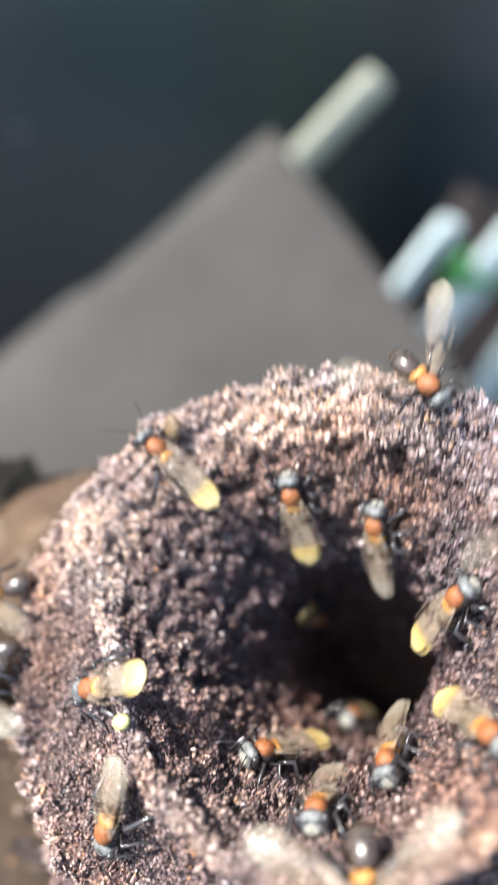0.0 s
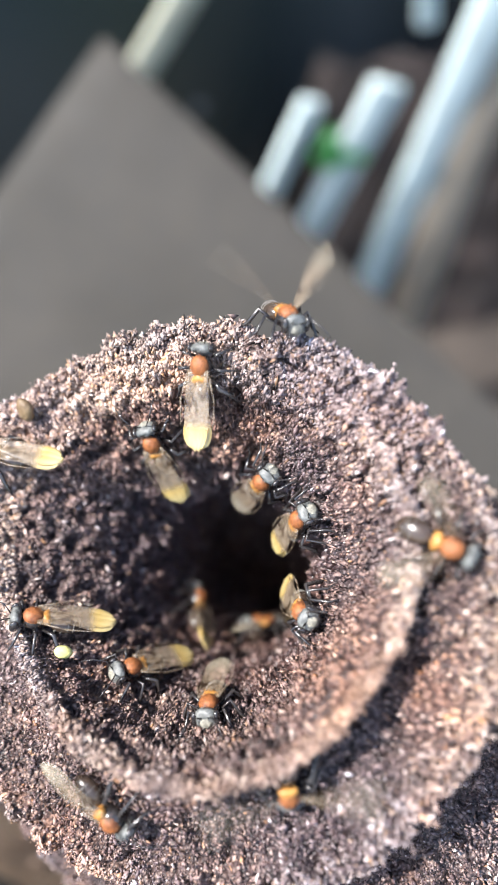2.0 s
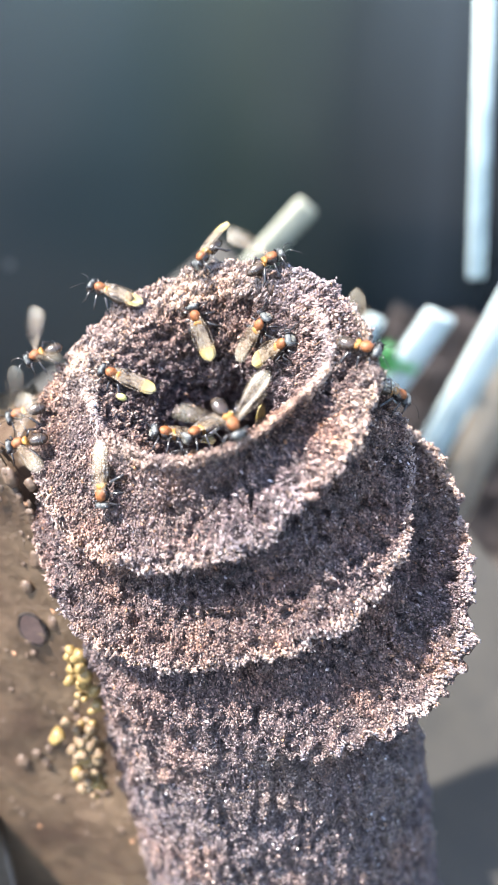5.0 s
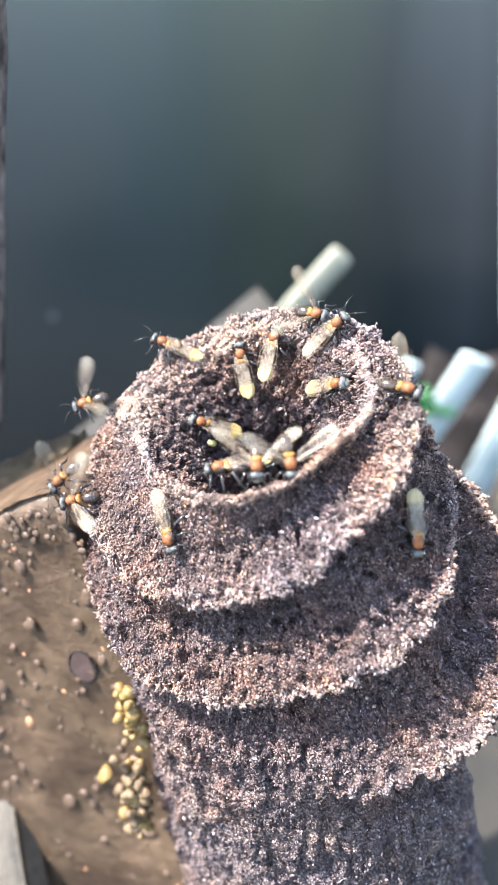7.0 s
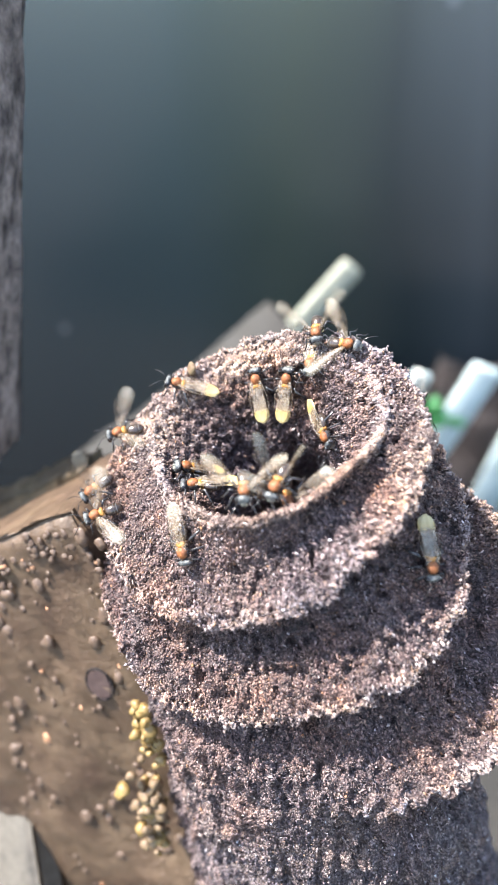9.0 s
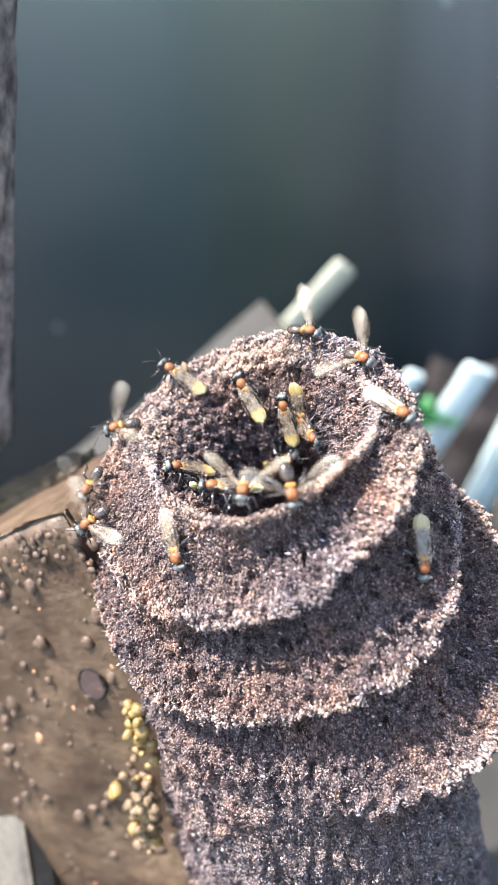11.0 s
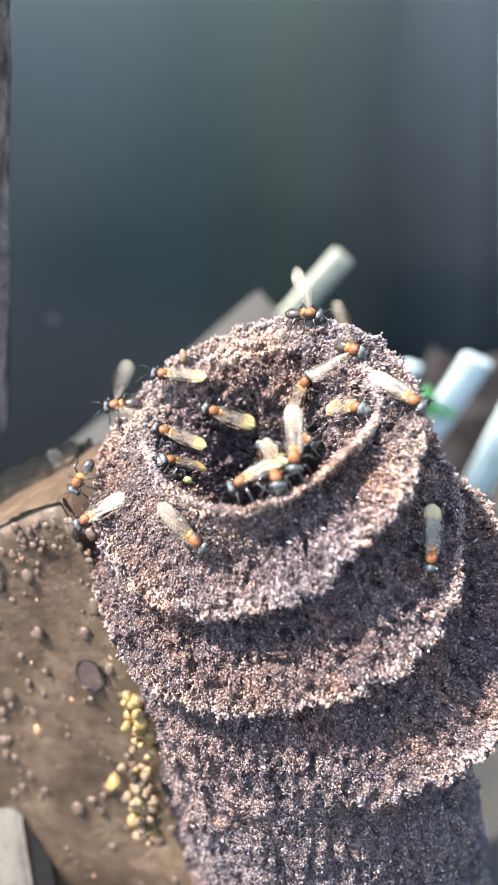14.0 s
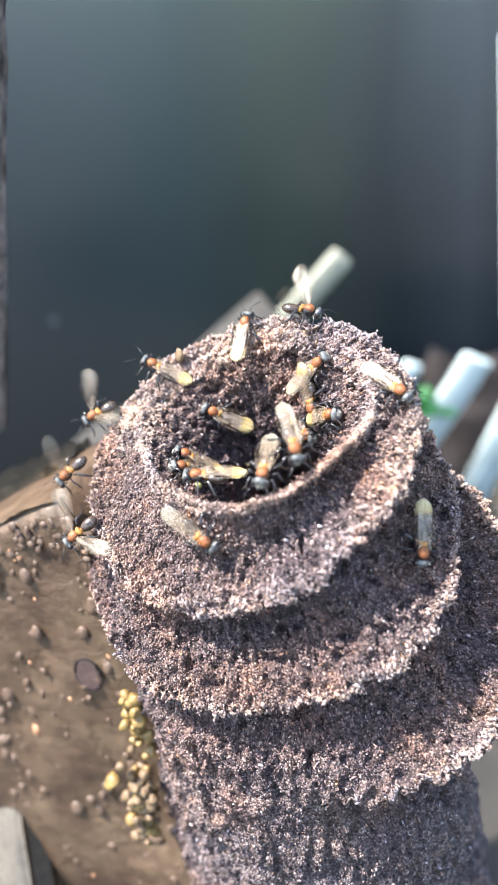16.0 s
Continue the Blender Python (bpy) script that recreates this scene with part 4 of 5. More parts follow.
    bee = keyed_bee([
        (0, pose(0.0110, 0.0641, 0.3481, -63, -9, -13)),
        (1.23, pose(0.0142, 0.0628, 0.3484, -63, -2, -26)),
        (2.47, pose(0.0174, 0.0610, 0.3489, -50, -10, -25)),
        (3.7, pose(0.0203, 0.0592, 0.3487, -52, -17, -22)),
        (4, pose(0.0243, 0.0567, 0.3485, -46, -1, -48)),
        (4.3, pose(0.0278, 0.0535, 0.3476, -43, 7, -64)),
        (4.6, pose(0.0302, 0.0497, 0.3463, -37, 12, -87)),
        (4.9, pose(0.0322, 0.0458, 0.3443, -38, 23, -90)),
        (5.2, pose(0.0336, 0.0418, 0.3420, -40, 23, -94)),
        (5.47, pose(0.0322, 0.0368, 0.3398, -49, 14, -127)),
        (5.73, pose(0.0298, 0.0324, 0.3372, -51, 13, -125)),
        (6, pose(0.0263, 0.0291, 0.3359, -68, -12, -169)),
        (6.5, pose(0.0269, 0.0294, 0.3358, -66, -8, -165)),
        (7, pose(0.0285, 0.0300, 0.3356, -58, -11, -158)),
        (8, pose(0.0290, 0.0301, 0.3353, -57, -8, -158)),
        (9, pose(0.0288, 0.0298, 0.3350, -56, -7, -157)),
        (9.5, pose(0.0288, 0.0298, 0.3350, -56, -11, -160)),
        (12, pose(0.0289, 0.0299, 0.3351, -56, -11, -160)),
        (13, pose(0.0294, 0.0299, 0.3348, -55, -13, -164)),
        (14, pose(0.0294, 0.0299, 0.3348, -54, -16, -166)),
        (15, pose(0.0290, 0.0301, 0.3353, -56, -15, -163)),
        (16, pose(0.0289, 0.0299, 0.3351, -55, -16, -163)),
    ])
    bee = keyed_bee([
        (0, pose(-0.0065, 0.0329, 0.3379, -66, 2, 142)),
        (0.7, pose(-0.0053, 0.0324, 0.3389, -70, 5, 142)),
        (1, pose(-0.0057, 0.0322, 0.3379, -69, 6, 146)),
        (1.3, pose(-0.0041, 0.0319, 0.3405, -72, 24, 144)),
        (1.5, pose(-0.0029, 0.0307, 0.3397, -76, 18, 156)),
        (2, pose(-0.0012, 0.0293, 0.3379, -70, 47, 163)),
        (2.5, pose(-0.0016, 0.0293, 0.3368, -70, 36, 164)),
        (3, pose(-0.0016, 0.0296, 0.3379, -64, 57, 174)),
        (3.5, pose(-0.0037, 0.0305, 0.3376, -64, 46, 166)),
        (6, pose(-0.0045, 0.0307, 0.3366, -69, 5, 152)),
        (6.5, pose(-0.0038, 0.0301, 0.3364, -70, 14, 155)),
        (7, pose(-0.0023, 0.0296, 0.3368, -72, 24, 157)),
        (8, pose(-0.0021, 0.0298, 0.3378, -74, 22, 156)),
        (9, pose(-0.0026, 0.0301, 0.3378, -74, 18, 157)),
        (9.5, pose(-0.0021, 0.0298, 0.3378, -74, 24, 156)),
        (12, pose(-0.0028, 0.0300, 0.3368, -72, 19, 161)),
        (12.5, pose(-0.0025, 0.0300, 0.3378, -74, 20, 155)),
        (13, pose(-0.0023, 0.0302, 0.3388, -76, 25, 154)),
        (13.5, pose(-0.0007, 0.0292, 0.3389, -76, 40, 155)),
        (14, pose(0.0003, 0.0287, 0.3390, -72, 53, 171)),
        (14.5, pose(0.0013, 0.0282, 0.3390, -67, 63, 176)),
        (15, pose(0.0019, 0.0280, 0.3391, -71, 57, -177)),
        (15.5, pose(0.0027, 0.0279, 0.3402, -77, 59, 175)),
        (16, pose(0.0019, 0.0280, 0.3391, -71, 56, -178)),
    ])
    fan_wings(bee, 55, 15, 30, ((2.85, 4.4),), 0)
    bee = keyed_bee([
        (0, pose(0.0105, 0.0264, 0.3445, -12, 20, -179)),
        (0.17, pose(0.0106, 0.0259, 0.3446, -54, 2, -175)),
        (0.35, pose(0.0105, 0.0278, 0.3429, -97, -10, -159)),
        (0.7, pose(0.0115, 0.0276, 0.3386, -62, -4, 177)),
        (1, pose(0.0119, 0.0279, 0.3396, -73, 0, 169)),
        (1.15, pose(0.0112, 0.0277, 0.3439, -104, 16, -177)),
        (1.23, pose(0.0110, 0.0259, 0.3454, -60, 11, 174)),
        (1.3, pose(0.0114, 0.0268, 0.3454, -15, 14, 164)),
        (1.35, pose(0.0112, 0.0256, 0.3458, -59, 1, 173)),
        (1.4, pose(0.0115, 0.0270, 0.3447, -104, -2, -172)),
        (1.5, pose(0.0113, 0.0280, 0.3433, -99, -9, -175)),
        (2, pose(0.0118, 0.0281, 0.3416, -85, -1, -179)),
        (2.25, pose(0.0112, 0.0273, 0.3443, -107, 16, -175)),
        (2.38, pose(0.0109, 0.0256, 0.3454, -59, 18, -177)),
        (2.5, pose(0.0109, 0.0265, 0.3450, -11, 21, -176)),
        (2.75, pose(0.0106, 0.0269, 0.3453, -13, 20, 177)),
        (3, pose(0.0105, 0.0269, 0.3456, -57, 4, 176)),
        (3.5, pose(0.0112, 0.0266, 0.3454, -58, 7, 176)),
        (6, pose(0.0117, 0.0289, 0.3484, -29, 2, -127)),
        (6.5, pose(0.0127, 0.0290, 0.3480, -27, -2, -168)),
        (7, pose(0.0128, 0.0297, 0.3469, -49, -2, -163)),
        (8, pose(0.0117, 0.0259, 0.3461, -42, -2, -160)),
        (9, pose(0.0105, 0.0317, 0.3443, -62, -3, -166)),
        (9.5, pose(0.0116, 0.0257, 0.3455, -43, -2, -161)),
        (12, pose(0.0123, 0.0279, 0.3476, -66, -1, -159)),
        (12.5, pose(0.0116, 0.0276, 0.3472, -65, -1, -152)),
        (13, pose(0.0122, 0.0302, 0.3478, -66, -3, -171)),
        (13.5, pose(0.0126, 0.0298, 0.3495, -35, -3, -172)),
        (14, pose(0.0127, 0.0298, 0.3492, -46, -3, -175)),
        (14.5, pose(0.0124, 0.0300, 0.3499, -65, -1, -154)),
        (15, pose(0.0122, 0.0299, 0.3474, -54, -1, -158)),
        (15.5, pose(0.0122, 0.0301, 0.3478, -66, -2, -163)),
        (16, pose(0.0132, 0.0297, 0.3496, -33, -2, -162)),
    ])
    fan_wings(bee, 64, 22, 34, ((0, 13.3),), 0)
    bee = keyed_bee([
        (0, pose(-0.0086, 0.0400, 0.3427, -42, -24, 96)),
        (0.35, pose(-0.0082, 0.0404, 0.3434, -17, -10, 99)),
        (0.7, pose(-0.0073, 0.0411, 0.3427, 30, 4, 96)),
        (1, pose(-0.0077, 0.0422, 0.3429, 30, 2, 92)),
        (1.3, pose(-0.0083, 0.0441, 0.3433, 28, -2, 87)),
        (1.5, pose(-0.0077, 0.0422, 0.3429, 30, 1, 94)),
        (2, pose(-0.0079, 0.0426, 0.3429, 29, 5, 93)),
        (2.5, pose(-0.0079, 0.0425, 0.3429, 29, 7, 89)),
        (3, pose(-0.0082, 0.0436, 0.3431, 30, -8, 86)),
        (3.5, pose(-0.0081, 0.0452, 0.3430, 30, 10, 74)),
        (4.33, pose(-0.0084, 0.0481, 0.3438, 29, -15, 81)),
        (5.17, pose(-0.0078, 0.0508, 0.3450, 30, -33, 74)),
        (6, pose(-0.0060, 0.0530, 0.3464, 23, -51, 81)),
        (6.5, pose(-0.0066, 0.0515, 0.3449, 26, -42, 84)),
        (6.75, pose(-0.0044, 0.0521, 0.3442, 41, -44, 68)),
        (7, pose(-0.0024, 0.0527, 0.3435, 44, -53, 69)),
        (8, pose(-0.0041, 0.0513, 0.3430, 29, -48, 91)),
        (8.5, pose(-0.0057, 0.0484, 0.3423, 25, -31, 109)),
        (9, pose(-0.0063, 0.0450, 0.3418, 28, -21, 113)),
        (9.5, pose(-0.0067, 0.0447, 0.3420, 28, -22, 116)),
        (12, pose(-0.0066, 0.0446, 0.3420, 29, -21, 112)),
        (12.5, pose(-0.0066, 0.0440, 0.3418, 32, -27, 108)),
        (13, pose(-0.0063, 0.0429, 0.3415, 32, -20, 125)),
        (14, pose(-0.0070, 0.0420, 0.3422, 34, -19, 122)),
        (14.5, pose(-0.0068, 0.0394, 0.3429, 21, 1, 96)),
        (15, pose(-0.0066, 0.0418, 0.3419, 38, -14, 118)),
        (15.5, pose(-0.0055, 0.0381, 0.3423, 37, 20, 96)),
        (15.75, pose(-0.0054, 0.0406, 0.3411, 43, -3, 115)),
        (16, pose(-0.0052, 0.0431, 0.3407, 32, -28, 119)),
    ])
    pollen_load(bee)
    bee = keyed_bee([
        (0, pose(0.0026, 0.0379, 0.3364, 33, 9, 128)),
        (0.7, pose(0.0019, 0.0372, 0.3371, 34, 12, 134)),
        (1, pose(0.0007, 0.0381, 0.3371, 38, -6, 128)),
        (1.3, pose(-0.0007, 0.0402, 0.3373, 38, -11, 124)),
        (1.5, pose(0.0001, 0.0383, 0.3375, 37, 3, 127)),
        (2, pose(-0.0011, 0.0392, 0.3379, 42, -8, 113)),
        (2.5, pose(-0.0011, 0.0393, 0.3380, 40, -5, 115)),
        (3, pose(-0.0014, 0.0408, 0.3378, 39, -15, 117)),
        (3.5, pose(-0.0011, 0.0419, 0.3373, 38, -18, 126)),
        (6, pose(0.0033, 0.0300, 0.3450, 3, -9, 94)),
        (6.5, pose(0.0024, 0.0315, 0.3444, -4, -10, 99)),
        (7, pose(0.0043, 0.0297, 0.3453, -4, -11, 99)),
        (8, pose(0.0006, 0.0344, 0.3447, -3, -11, 100)),
        (9, pose(-0.0033, 0.0396, 0.3413, 2, -11, 96)),
        (9.5, pose(-0.0004, 0.0334, 0.3442, 4, -11, 95)),
        (12, pose(0.0016, 0.0336, 0.3440, 10, -11, 90)),
        (12.5, pose(0.0003, 0.0335, 0.3440, -35, -11, 122)),
        (13, pose(0.0064, 0.0292, 0.3452, -18, -11, 109)),
        (13.5, pose(0.0067, 0.0290, 0.3454, -18, -11, 108)),
        (14, pose(0.0067, 0.0290, 0.3454, -21, -11, 110)),
        (14.5, pose(0.0073, 0.0289, 0.3454, -23, -11, 112)),
        (15, pose(0.0051, 0.0301, 0.3444, -10, -11, 103)),
        (15.5, pose(0.0011, 0.0333, 0.3435, 8, -11, 92)),
        (16, pose(0.0000, 0.0336, 0.3436, 4, -11, 94)),
    ])
    bee = keyed_bee([
        (0, pose(0.0076, 0.0316, 0.3404, 42, 18, 179)),
        (0.7, pose(0.0076, 0.0316, 0.3404, 41, 20, 176)),
        (1, pose(0.0080, 0.0329, 0.3393, 40, 19, -179)),
        (1.15, pose(0.0068, 0.0344, 0.3378, 34, 17, 169)),
        (1.3, pose(0.0060, 0.0363, 0.3366, 33, 12, 167)),
        (1.5, pose(0.0073, 0.0339, 0.3383, 37, 9, 176)),
        (2, pose(0.0064, 0.0339, 0.3381, 36, 5, 172)),
        (2.5, pose(0.0060, 0.0351, 0.3373, 34, 11, 168)),
        (2.75, pose(0.0055, 0.0370, 0.3361, 33, 11, 161)),
        (3, pose(0.0050, 0.0388, 0.3350, 35, -0, 163)),
        (3.25, pose(0.0043, 0.0415, 0.3336, 35, 20, 129)),
        (3.5, pose(0.0039, 0.0444, 0.3319, 30, 36, 92)),
        (4.75, pose(0.0060, 0.0370, 0.3401, 8, 6, 126)),
        (6, pose(0.0080, 0.0291, 0.3453, -27, -4, 167)),
        (6.5, pose(0.0085, 0.0282, 0.3462, -24, -5, 166)),
        (7, pose(0.0089, 0.0291, 0.3462, -28, -3, -175)),
        (8, pose(0.0041, 0.0300, 0.3455, -21, -5, 179)),
        (9, pose(0.0053, 0.0295, 0.3456, -21, -4, -174)),
        (9.5, pose(0.0055, 0.0292, 0.3451, -15, -4, -179)),
        (12, pose(0.0070, 0.0295, 0.3461, -30, -5, 175)),
        (12.5, pose(0.0080, 0.0296, 0.3461, -51, -8, 138)),
        (13, pose(0.0102, 0.0286, 0.3452, -23, -2, -163)),
        (14, pose(0.0103, 0.0288, 0.3461, -19, -2, -166)),
        (15, pose(0.0083, 0.0293, 0.3463, -30, -3, -175)),
        (15.5, pose(0.0082, 0.0293, 0.3463, -30, -4, -175)),
        (16, pose(0.0094, 0.0289, 0.3463, -19, -5, 173)),
    ])
    fan_wings(bee, 60, 45, 30, ((5.6, 12.9),), 2)
    bee = keyed_bee([
        (0, pose(0.0134, 0.0359, 0.3404, 34, 46, -171)),
        (0.7, pose(0.0135, 0.0374, 0.3393, 38, 45, -167)),
        (0.85, pose(0.0136, 0.0387, 0.3381, 62, -14, -114)),
        (0.93, pose(0.0125, 0.0402, 0.3381, 51, 46, -155)),
        (1, pose(0.0137, 0.0400, 0.3368, -46, 47, 88)),
        (1.05, pose(0.0126, 0.0436, 0.3335, -72, -18, 32)),
        (1.1, pose(0.0133, 0.0448, 0.3292, 7, -62, -77)),
        (1.2, pose(0.0129, 0.0492, 0.3219, 0, -56, -85)),
        (1.3, pose(0.0124, 0.0543, 0.3157, -23, -47, -95)),
        (1.33, pose(0.0130, 0.0529, 0.3197, 38, -23, -168)),
        (1.37, pose(0.0130, 0.0495, 0.3215, 49, 30, 158)),
        (1.43, pose(0.0136, 0.0459, 0.3275, 58, -11, -161)),
        (1.47, pose(0.0133, 0.0452, 0.3319, 36, 41, 164)),
        (1.5, pose(0.0140, 0.0424, 0.3344, -44, 47, 74)),
        (1.67, pose(0.0134, 0.0441, 0.3306, -65, 23, 41)),
        (1.83, pose(0.0126, 0.0458, 0.3271, -60, -3, 15)),
        (2, pose(0.0118, 0.0480, 0.3238, -51, -22, -20)),
        (2.25, pose(0.0109, 0.0491, 0.3224, -45, -28, -58)),
        (2.5, pose(0.0101, 0.0506, 0.3212, -26, -46, -85)),
        (2.58, pose(0.0101, 0.0532, 0.3210, -30, 23, -23)),
        (2.67, pose(0.0085, 0.0548, 0.3184, 50, 36, 84)),
        (2.75, pose(0.0096, 0.0577, 0.3181, 44, -40, 136)),
        (2.83, pose(0.0082, 0.0600, 0.3162, -58, -34, -100)),
        (3, pose(0.0089, 0.0651, 0.3149, -76, -30, -110)),
        (3.08, pose(0.0103, 0.0651, 0.3171, 85, -69, 80)),
        (3.17, pose(0.0087, 0.0660, 0.3193, 88, 11, 64)),
        (3.25, pose(0.0105, 0.0653, 0.3210, -178, 75, 153)),
        (3.33, pose(0.0098, 0.0661, 0.3236, -104, 5, -139)),
        (3.5, pose(0.0116, 0.0653, 0.3276, -118, 15, -166)),
        (4.45, pose(0.0150, 0.0561, 0.3280, -80, 30, -96)),
        (5.4, pose(0.0155, 0.0474, 0.3281, -51, 4, -33)),
        (7.8, pose(0.0128, 0.0445, 0.3300, -52, 8, -38)),
        (8.4, pose(0.0124, 0.0365, 0.3393, -49, -8, -119)),
        (9, pose(0.0098, 0.0294, 0.3466, -33, -7, 159)),
        (9.5, pose(0.0096, 0.0294, 0.3469, -29, -6, 159)),
        (10.5, pose(0.0125, 0.0387, 0.3376, 11, -10, 151)),
        (11.5, pose(0.0146, 0.0478, 0.3254, 52, -7, 142)),
        (16, pose(0.0146, 0.0478, 0.3254, 52, -7, 142)),
    ])
    fan_wings(bee, 50, 35, 30, ((8.4, 10.2),), 1)
    bee = keyed_bee([
        (0, pose(0.0048, 0.0555, 0.3504, 82, -16, -5)),
        (0.7, pose(0.0059, 0.0554, 0.3508, 83, -20, -10)),
        (1, pose(0.0053, 0.0555, 0.3506, 82, -18, -7)),
        (1.3, pose(0.0047, 0.0560, 0.3529, 75, -17, -7)),
        (1.5, pose(0.0054, 0.0555, 0.3506, 83, -13, -8)),
        (2, pose(0.0052, 0.0556, 0.3510, 81, -13, -8)),
        (2.5, pose(0.0052, 0.0556, 0.3510, 81, -13, -8)),
        (3, pose(0.0054, 0.0558, 0.3521, 79, -14, -10)),
        (3.5, pose(0.0048, 0.0559, 0.3524, 76, -21, -6)),
        (6, pose(0.0056, 0.0559, 0.3532, 76, -20, -12)),
        (6.5, pose(0.0053, 0.0561, 0.3536, 74, -15, -12)),
        (7, pose(0.0053, 0.0561, 0.3536, 74, -15, -12)),
        (8, pose(0.0048, 0.0559, 0.3524, 77, -11, -9)),
        (9, pose(0.0056, 0.0559, 0.3532, 77, -13, -13)),
        (9.5, pose(0.0053, 0.0560, 0.3531, 76, -18, -11)),
        (12, pose(0.0027, 0.0560, 0.3512, 67, -55, 13)),
        (12.5, pose(0.0007, 0.0557, 0.3497, 47, -66, 42)),
        (13, pose(0.0002, 0.0553, 0.3483, 53, -66, 38)),
        (13.5, pose(-0.0006, 0.0548, 0.3467, 48, -63, 52)),
        (14, pose(-0.0009, 0.0546, 0.3465, 53, -59, 47)),
        (14.5, pose(-0.0010, 0.0546, 0.3465, 57, -55, 42)),
        (15, pose(0.0001, 0.0547, 0.3461, 64, -55, 35)),
        (15.5, pose(-0.0004, 0.0546, 0.3463, 64, -49, 35)),
        (16, pose(-0.0005, 0.0546, 0.3462, 59, -56, 41)),
    ])
    bee = keyed_bee([
        (0, pose(0.0122, 0.0691, 0.3209, 120, 36, 46)),
        (0.23, pose(0.0123, 0.0674, 0.3242, 125, 39, 48)),
        (0.47, pose(0.0125, 0.0659, 0.3271, 130, 43, 50)),
        (0.7, pose(0.0126, 0.0639, 0.3302, 142, 47, 52)),
        (0.8, pose(0.0118, 0.0605, 0.3351, 134, 30, 17)),
        (0.9, pose(0.0109, 0.0570, 0.3401, 124, 1, 2)),
        (1, pose(0.0105, 0.0546, 0.3452, 103, -9, -27)),
        (1.15, pose(0.0102, 0.0542, 0.3488, 93, -26, -25)),
        (1.3, pose(0.0103, 0.0544, 0.3532, 81, -4, -25)),
        (1.5, pose(0.0110, 0.0542, 0.3538, 79, -0, -21)),
        (1.75, pose(0.0110, 0.0547, 0.3557, 69, -2, -22)),
        (2, pose(0.0111, 0.0556, 0.3576, 54, -3, -24)),
        (2.13, pose(0.0080, 0.0581, 0.3588, 67, -18, -8)),
        (2.2, pose(0.0062, 0.0592, 0.3599, -8, -6, -6)),
        (2.27, pose(0.0046, 0.0598, 0.3581, -83, -0, -17)),
        (2.4, pose(0.0015, 0.0602, 0.3515, -77, -1, -12)),
        (2.95, pose(0.0027, 0.0614, 0.3488, -55, -24, -0)),
        (3.5, pose(0.0040, 0.0637, 0.3470, -37, -14, 5)),
        (3.92, pose(0.0053, 0.0608, 0.3505, -56, 30, 9)),
        (4.35, pose(0.0060, 0.0592, 0.3550, -81, 59, -1)),
        (4.78, pose(0.0070, 0.0589, 0.3590, 5, 40, 119)),
        (4.99, pose(0.0069, 0.0580, 0.3597, -33, 12, 133)),
        (5.2, pose(0.0084, 0.0579, 0.3580, -74, -2, 162)),
        (5.47, pose(0.0092, 0.0574, 0.3578, -27, -27, 108)),
        (5.73, pose(0.0095, 0.0555, 0.3560, 50, -50, 9)),
        (6, pose(0.0102, 0.0547, 0.3542, 77, -6, -23)),
        (6.5, pose(0.0103, 0.0548, 0.3552, 73, -7, -23)),
        (7, pose(0.0108, 0.0549, 0.3562, 65, 4, -26)),
        (8, pose(0.0103, 0.0545, 0.3537, 79, -1, -25)),
        (9, pose(0.0107, 0.0543, 0.3537, 79, 3, -23)),
        (9.5, pose(0.0104, 0.0544, 0.3537, 79, 1, -25)),
        (10.75, pose(0.0112, 0.0538, 0.3509, 87, -17, -21)),
        (12, pose(0.0117, 0.0536, 0.3480, 96, 17, -26)),
        (12.5, pose(0.0128, 0.0527, 0.3508, 86, 24, -36)),
        (13, pose(0.0130, 0.0526, 0.3498, 90, 24, -29)),
        (13.5, pose(0.0149, 0.0513, 0.3511, 83, 24, -44)),
        (14, pose(0.0151, 0.0513, 0.3521, 81, 22, -44)),
        (14.5, pose(0.0135, 0.0524, 0.3518, 85, 8, -28)),
        (14.75, pose(0.0137, 0.0522, 0.3499, 90, 2, -33)),
        (15, pose(0.0138, 0.0523, 0.3475, 95, 8, -39)),
        (15.5, pose(0.0139, 0.0525, 0.3457, 99, 5, -43)),
        (15.67, pose(0.0148, 0.0514, 0.3467, 98, 60, -41)),
        (15.83, pose(0.0158, 0.0503, 0.3479, -90, 77, 130)),
        (16, pose(0.0169, 0.0489, 0.3489, -84, 25, 130)),
    ])
